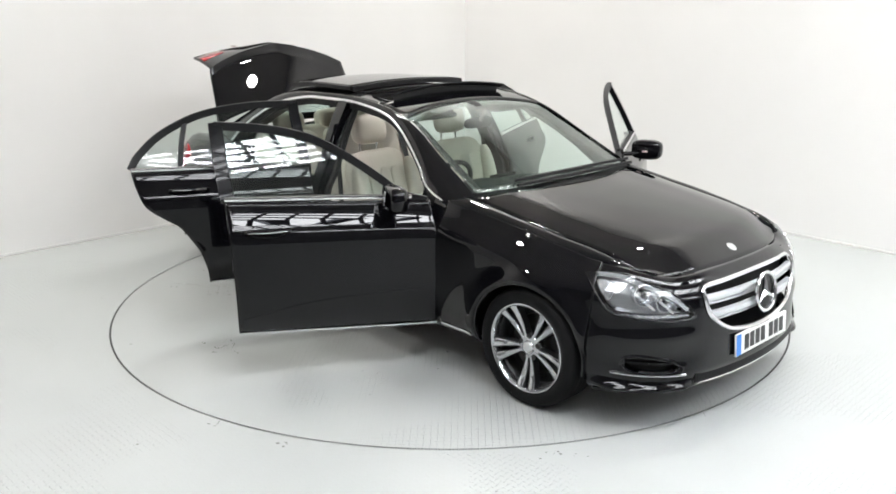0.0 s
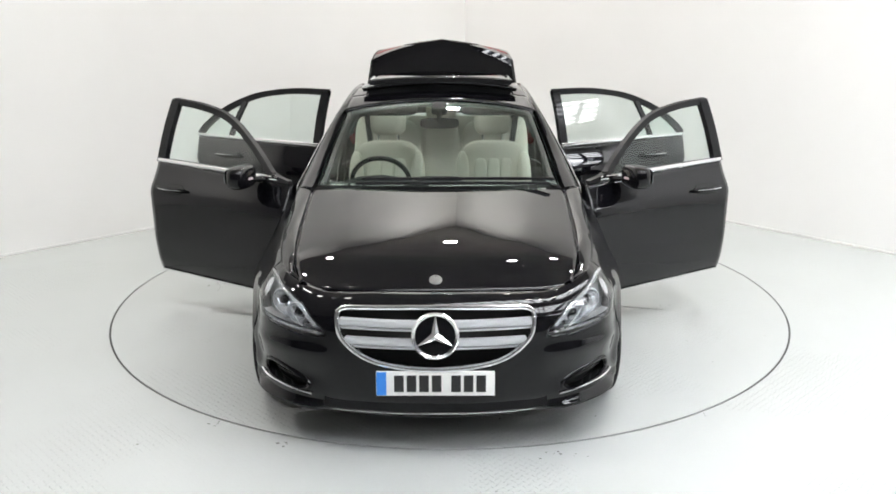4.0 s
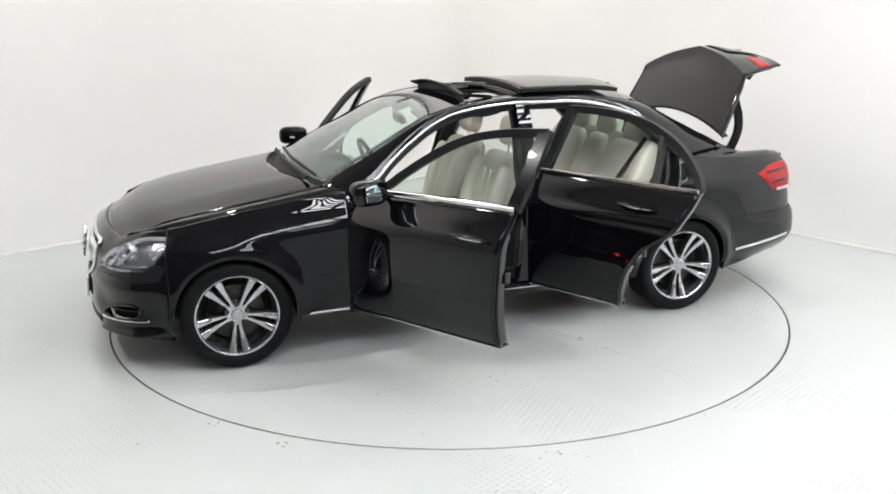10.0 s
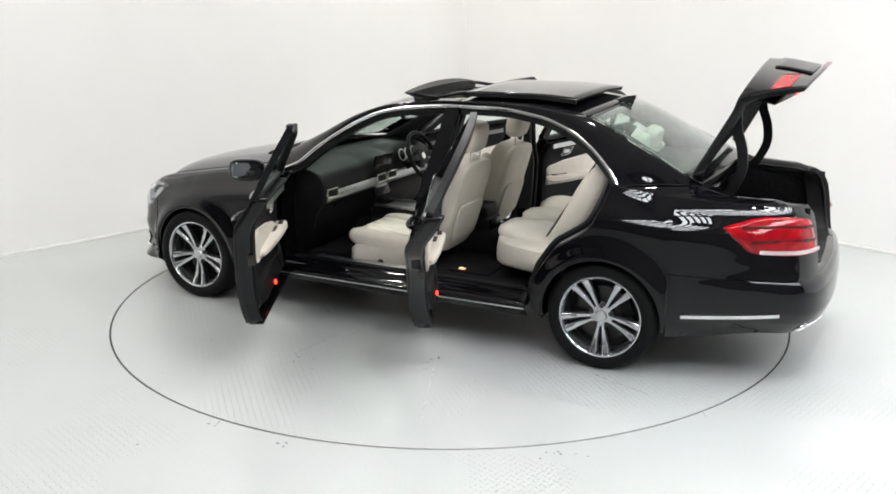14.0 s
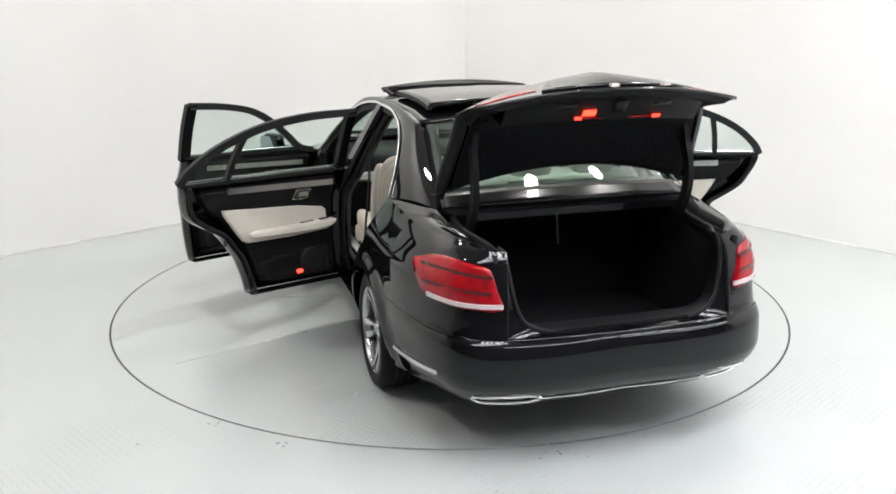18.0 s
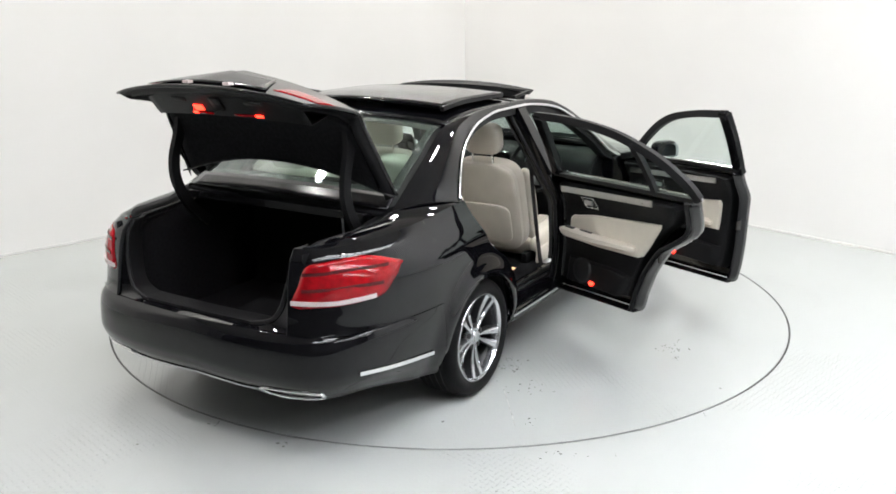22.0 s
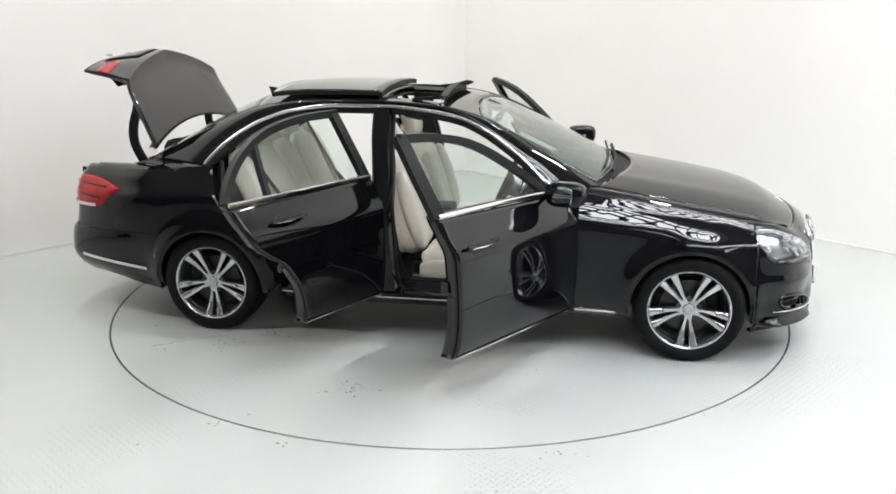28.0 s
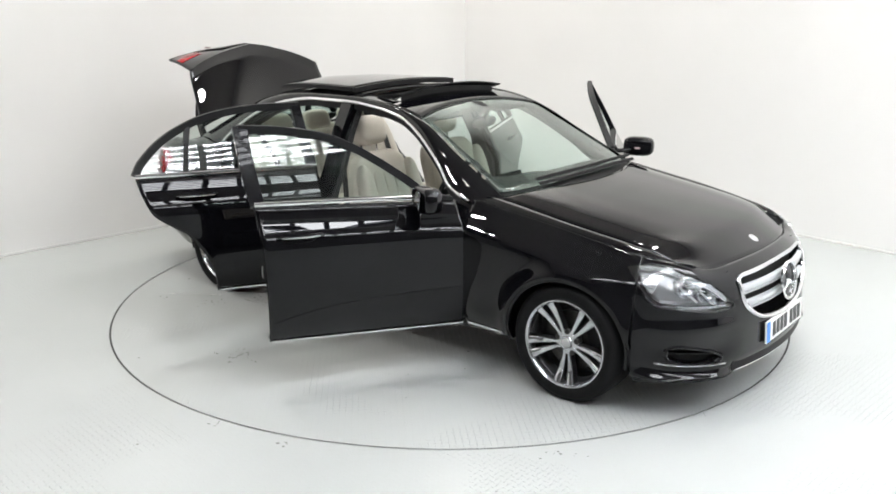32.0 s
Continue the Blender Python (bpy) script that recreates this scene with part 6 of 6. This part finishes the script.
# headliner round the sunroof opening, inner trim of the pillars
head = merge(crown_part(0.31, T0, -0.93, 0.93, 6, 20, -0.050), crown_part(T0, T1, -0.93, -0.74, 6, 4, -0.050), crown_part(T0, T1, 0.74, 0.93, 6, 4, -0.050), crown_part(T1, 0.79, -0.93, 0.93, 14, 20, -0.050))
part("headliner", head, LINER, car, "pale grey headliner", solid=0.008)
for s in (1, -1):
    part("screen_pillar_trim", side(sheet(lambda a, b: Vector(rail(0.02 + 0.30 * a)).lerp(Vector(roof_edge(0.02 + 0.30 * a)), 0.15 + 0.85 * b) + Vector((-0.015, -0.055, -0.035)), 16, 3), s), LINER, car, "grey windscreen pillar trim", solid=0.006)
    part("rear_pillar_trim", side(sheet(lambda a, b: Vector(rail(0.80 + 0.20 * a)).lerp(Vector(roof_edge(0.80 + 0.20 * a)), 0.02 + 0.95 * b) + Vector((0.0, -0.06, -0.03)), 14, 6), s), LINER, car, "grey rear pillar trim", solid=0.006)
    part("sun_visor", side(moved(cushion(0.17, 0.38, 0.022, 5), at(0.12, 0.33, 1.325, 20)), s), LINER, car, "folded grey sun visor")
    part("grab_handle", side(sweep(lambda t: (-0.05 - 0.22 * t, 0.545 - 0.02 * math.sin(math.pi * t), 1.325 - 0.022 * math.sin(math.pi * t)), ring(0.009, 8), 12), s), LINER, car)
mirror = part("inner_mirror", moved(cushion(0.035, 0.25, 0.07, 3.4), at(0.225, 0, 1.245, 12)), PLASTIC, car, "black interior mirror")
part("mirror_stalk", sweep(lambda t: (0.24 + 0.02 * t, 0, 1.255 + 0.075 * t), ring(0.016, 8), 4), PLASTIC, mirror)
part("mirror_face", moved(cushion(0.006, 0.22, 0.052, 4), at(0.207, 0, 1.243, 12)), MIRROR, mirror)
part("sensor_box", moved(cushion(0.12, 0.10, 0.05, 4), at(0.20, 0, 1.335, 22)), PLASTIC, mirror)

# dashboard
_dash = chain([(0.955, 0.945), (0.80, 0.955), (0.62, 0.945), (0.50, 0.905), (0.462, 0.84), (0.470, 0.74), (0.52, 0.66), (0.56, 0.52), (0.66, 0.38)])


def dash(a, b):
    y = (2 * b - 1) * 0.735
    x, z = _dash(a)
    hood = math.exp(-((y + 0.37) / 0.17) ** 4) * math.exp(-((a - 0.36) / 0.12) ** 2)
    mid = math.exp(-(y / 0.15) ** 4) * math.exp(-((a - 0.40) / 0.16) ** 2)
    return x - 0.03 * hood - 0.03 * mid - 0.06 * (y / 0.735) ** 4 * 0, y, z + 0.035 * hood + 0.015 * mid


board = part("dashboard", facing(sheet(dash, 50, 60), (-1, 0, 1)), PLASTIC, car, "black dashboard with silver trim and round dials", solid=0.01)
for q in (1, -1):
    ends = [dash(i / 40, 1.0) for i in range(41)] + [(0.95, 0.735, 0.36)]
    part("dash_end", side(([(a, b - 0.004, c) for a, b, c in ends], [tuple(range(len(ends)))]), q), PLASTIC, board, smooth=False)
part("trim_strip", sheet(lambda a, b: Vector(dash(0.555 + 0.075 * a, 0.02 + 0.42 * 0 + 0.96 * b)) + Vector((-0.006, 0, 0.0)), 3, 50), SATIN, board, "brushed aluminium dash strip", solid=0.004)
for y in (-0.66, -0.075, 0.075, 0.66):
    part("air_vent", moved(block(-0.012, 0.012, -0.062, 0.062, -0.030, 0.030, 0.006), at(0.455 - 0.025 * (abs(y) < 0.2), y, 0.79)), CHROME, board, "chrome-framed air vent")
    part("vent_core", moved(block(-0.014, 0.014, -0.050, 0.050, -0.021, 0.021, 0.003), at(0.453 - 0.025 * (abs(y) < 0.2), y, 0.79)), PIT, board)
    for k in (-1, 0, 1):
        part("vent_slat", moved(block(-0.016, 0.014, -0.049, 0.049, -0.002, 0.002, 0), at(0.450 - 0.025 * (abs(y) < 0.2), y, 0.79 + 0.012 * k)), PLASTIC, board)
part("screen", moved(block(-0.010, 0.010, -0.115, 0.115, -0.062, 0.062, 0.006), at(0.452, 0, 0.885, -12)), GLOSSBLACK, board, "dark display screen")
for y in (-0.46, -0.37, -0.28):
    part("dial", moved(lathe([(0.0, 0.004), (0.030, 0.0), (0.040, 0.004), (0.044, 0.012), (0.048, 0.004)], 28, "z"), at(0.455, y, 0.895, -72) @ Matrix.Rotation(0.0, 4, "Z")), SATIN, board, "round instrument dial")
    part("dial_face", moved(lathe([(0.0, 0.008), (0.038, 0.008)], 28, "z"), at(0.455, y, 0.895, -72)), GLOSSBLACK, board)
part("radio_panel", moved(block(-0.008, 0.008, -0.10, 0.10, -0.055, 0.055, 0.004), at(0.478, 0, 0.70, 20)), GLOSSBLACK, board, "gloss black control panel")
for y in (-0.06, -0.03, 0.0, 0.03, 0.06):
    for z in (0.675, 0.715):
        part("button", moved(block(-0.005, 0.005, -0.011, 0.011, -0.008, 0.008, 0.002), at(0.468 + 0.3 * (0.70 - z) * 0.3, y, z, 20)), SATIN, board)
console = part("centre_console", merge(block(-0.42, 0.50, -0.115, 0.115, 0.34, 0.585, 0.03, 3), block(-0.40, -0.06, -0.105, 0.105, 0.56, 0.665, 0.03, 3)), PLASTIC, car, "black centre console with silver rails")
for q in (1, -1):
    part("console_rail", sweep(lambda t: (0.46 - 0.52 * t, q * 0.108, 0.598 - 0.012 * t), rect(0.010, 0.008), 10), SATIN, console, "silver console rail")
part("gear_surround", block(0.06, 0.40, -0.075, 0.075, 0.580, 0.592, 0.004), SATIN, console)
part("rotary_knob", moved(lathe([(0.0, 0.035), (0.022, 0.034), (0.026, 0.028), (0.026, 0.0)], 24, "z"), at(0.12, 0, 0.590)), SATIN, console)
part("rear_vents", moved(block(-0.012, 0.012, -0.09, 0.09, -0.05, 0.05, 0.006), at(-0.42, 0, 0.52)), GLOSSBLACK, console)

# steering wheel and column
SW = at(0.325, -0.37, 0.885, -66)
steering = part("steering_wheel", moved(sweep(lambda t: (0.183 * math.cos(2 * math.pi * t), 0.183 * math.sin(2 * math.pi * t), 0), ring(0.0155, 10), 56, True), SW), PLASTIC, car, "black leather steering wheel")
part("airbag_boss", moved(cushion(0.15, 0.17, 0.055, 3), SW @ Matrix.Translation((-0.01, 0, -0.018))), PLASTIC, steering)
for a in (90, -90, 180):
    part("wheel_spoke", moved(block(0.06, 0.175, -0.022, 0.022, -0.012, 0.004, 0.006), SW @ Matrix.Rotation(radians(a), 4, "Z")), SATIN if a == 180 else PLASTIC, steering)
part("boss_badge", moved(lathe([(0.0, 0.013), (0.024, 0.012), (0.026, 0.008)], 20, "z"), SW), CHROME, steering)
part("column", sweep(lambda t: (0.34 + 0.17 * t, -0.37, 0.872 - 0.075 * t), ring(0.045, 12), 4), PLASTIC, steering)
for q in (1, -1):
    part("stalk", moved(sweep(lambda t: (0.0, q * (0.05 + 0.12 * t), -0.05), ring(0.008, 8), 4), SW), PLASTIC, steering)
for y in (-0.34, -0.46):
    part("pedal", moved(block(-0.008, 0.008, -0.03, 0.03, -0.05, 0.05, 0.005), at(0.76, y, 0.46, -30)), SATIN, car, "steel pedal")
for y in (0.37, -0.37):
    part("floor_mat", block(0.36, 0.80, y - 0.22, y + 0.22, 0.345, 0.356, 0.004), CARPET, car, "black floor mat")
    part("floor_mat", block(-0.64, -0.36, y - 0.22, y + 0.22, 0.345, 0.356, 0.004), CARPET, car, "black floor mat")
for y in (0.60, -0.60):
    part("footwell_lamp", block(-0.48, -0.44, y - 0.012, y + 0.012, 0.372, 0.380, 0.002), WARMGLOW, car, "lit warm footwell lamp")


# ---- what moves: the turntable and the car on it ----
TURN = ((0.0, -46.06), (0.5, -49.55), (1.0, -54.90), (1.5, -60.55), (2.0, -66.55), (2.5, -72.35), (3.0, -78.30), (3.5, -84.10), (4.0, -89.95), (4.5, -95.80), (5.0, -101.65),
        (5.5, -107.50), (6.0, -113.45), (6.5, -119.25), (7.0, -125.20), (7.5, -131.05), (8.0, -137.00), (8.5, -142.80), (9.0, -148.75), (9.5, -154.45), (10.0, -160.30), (10.5, -165.90),
        (11.0, -171.65), (11.5, -177.20), (12.0, -182.90), (12.5, -188.50), (13.0, -194.40), (13.5, -200.20), (14.0, -206.05), (14.5, -211.90), (15.0, -217.75), (15.5, -223.60), (16.0, -229.45),
        (16.5, -235.35), (17.0, -241.25), (17.5, -247.10), (18.0, -253.00), (18.5, -258.90), (19.0, -264.90), (19.5, -270.75), (20.0, -276.75), (20.5, -282.65), (21.0, -288.65), (21.5, -294.55),
        (22.0, -300.50), (22.5, -306.35), (23.0, -312.30), (23.5, -318.05), (24.0, -323.95), (24.5, -329.55), (25.0, -335.25), (25.5, -341.05), (26.0, -346.95), (26.5, -352.85), (27.0, -358.75),
        (27.5, -364.60), (28.0, -370.40), (28.5, -376.15), (29.0, -381.95), (29.5, -387.65), (30.0, -393.20), (30.5, -397.00), (31.0, -399.15), (31.5, -399.53), (32.0, -399.56))


def motions():
    walk(turntable, [(t, pose(0, 0, 0, 0, 0, d)) for t, d in TURN])
    walk(car, [(t, pose(0, 0, 0, 0, 0, d) @ Matrix.Translation((0.1095, -0.0642, 0.0))) for t, d in TURN])


motions()
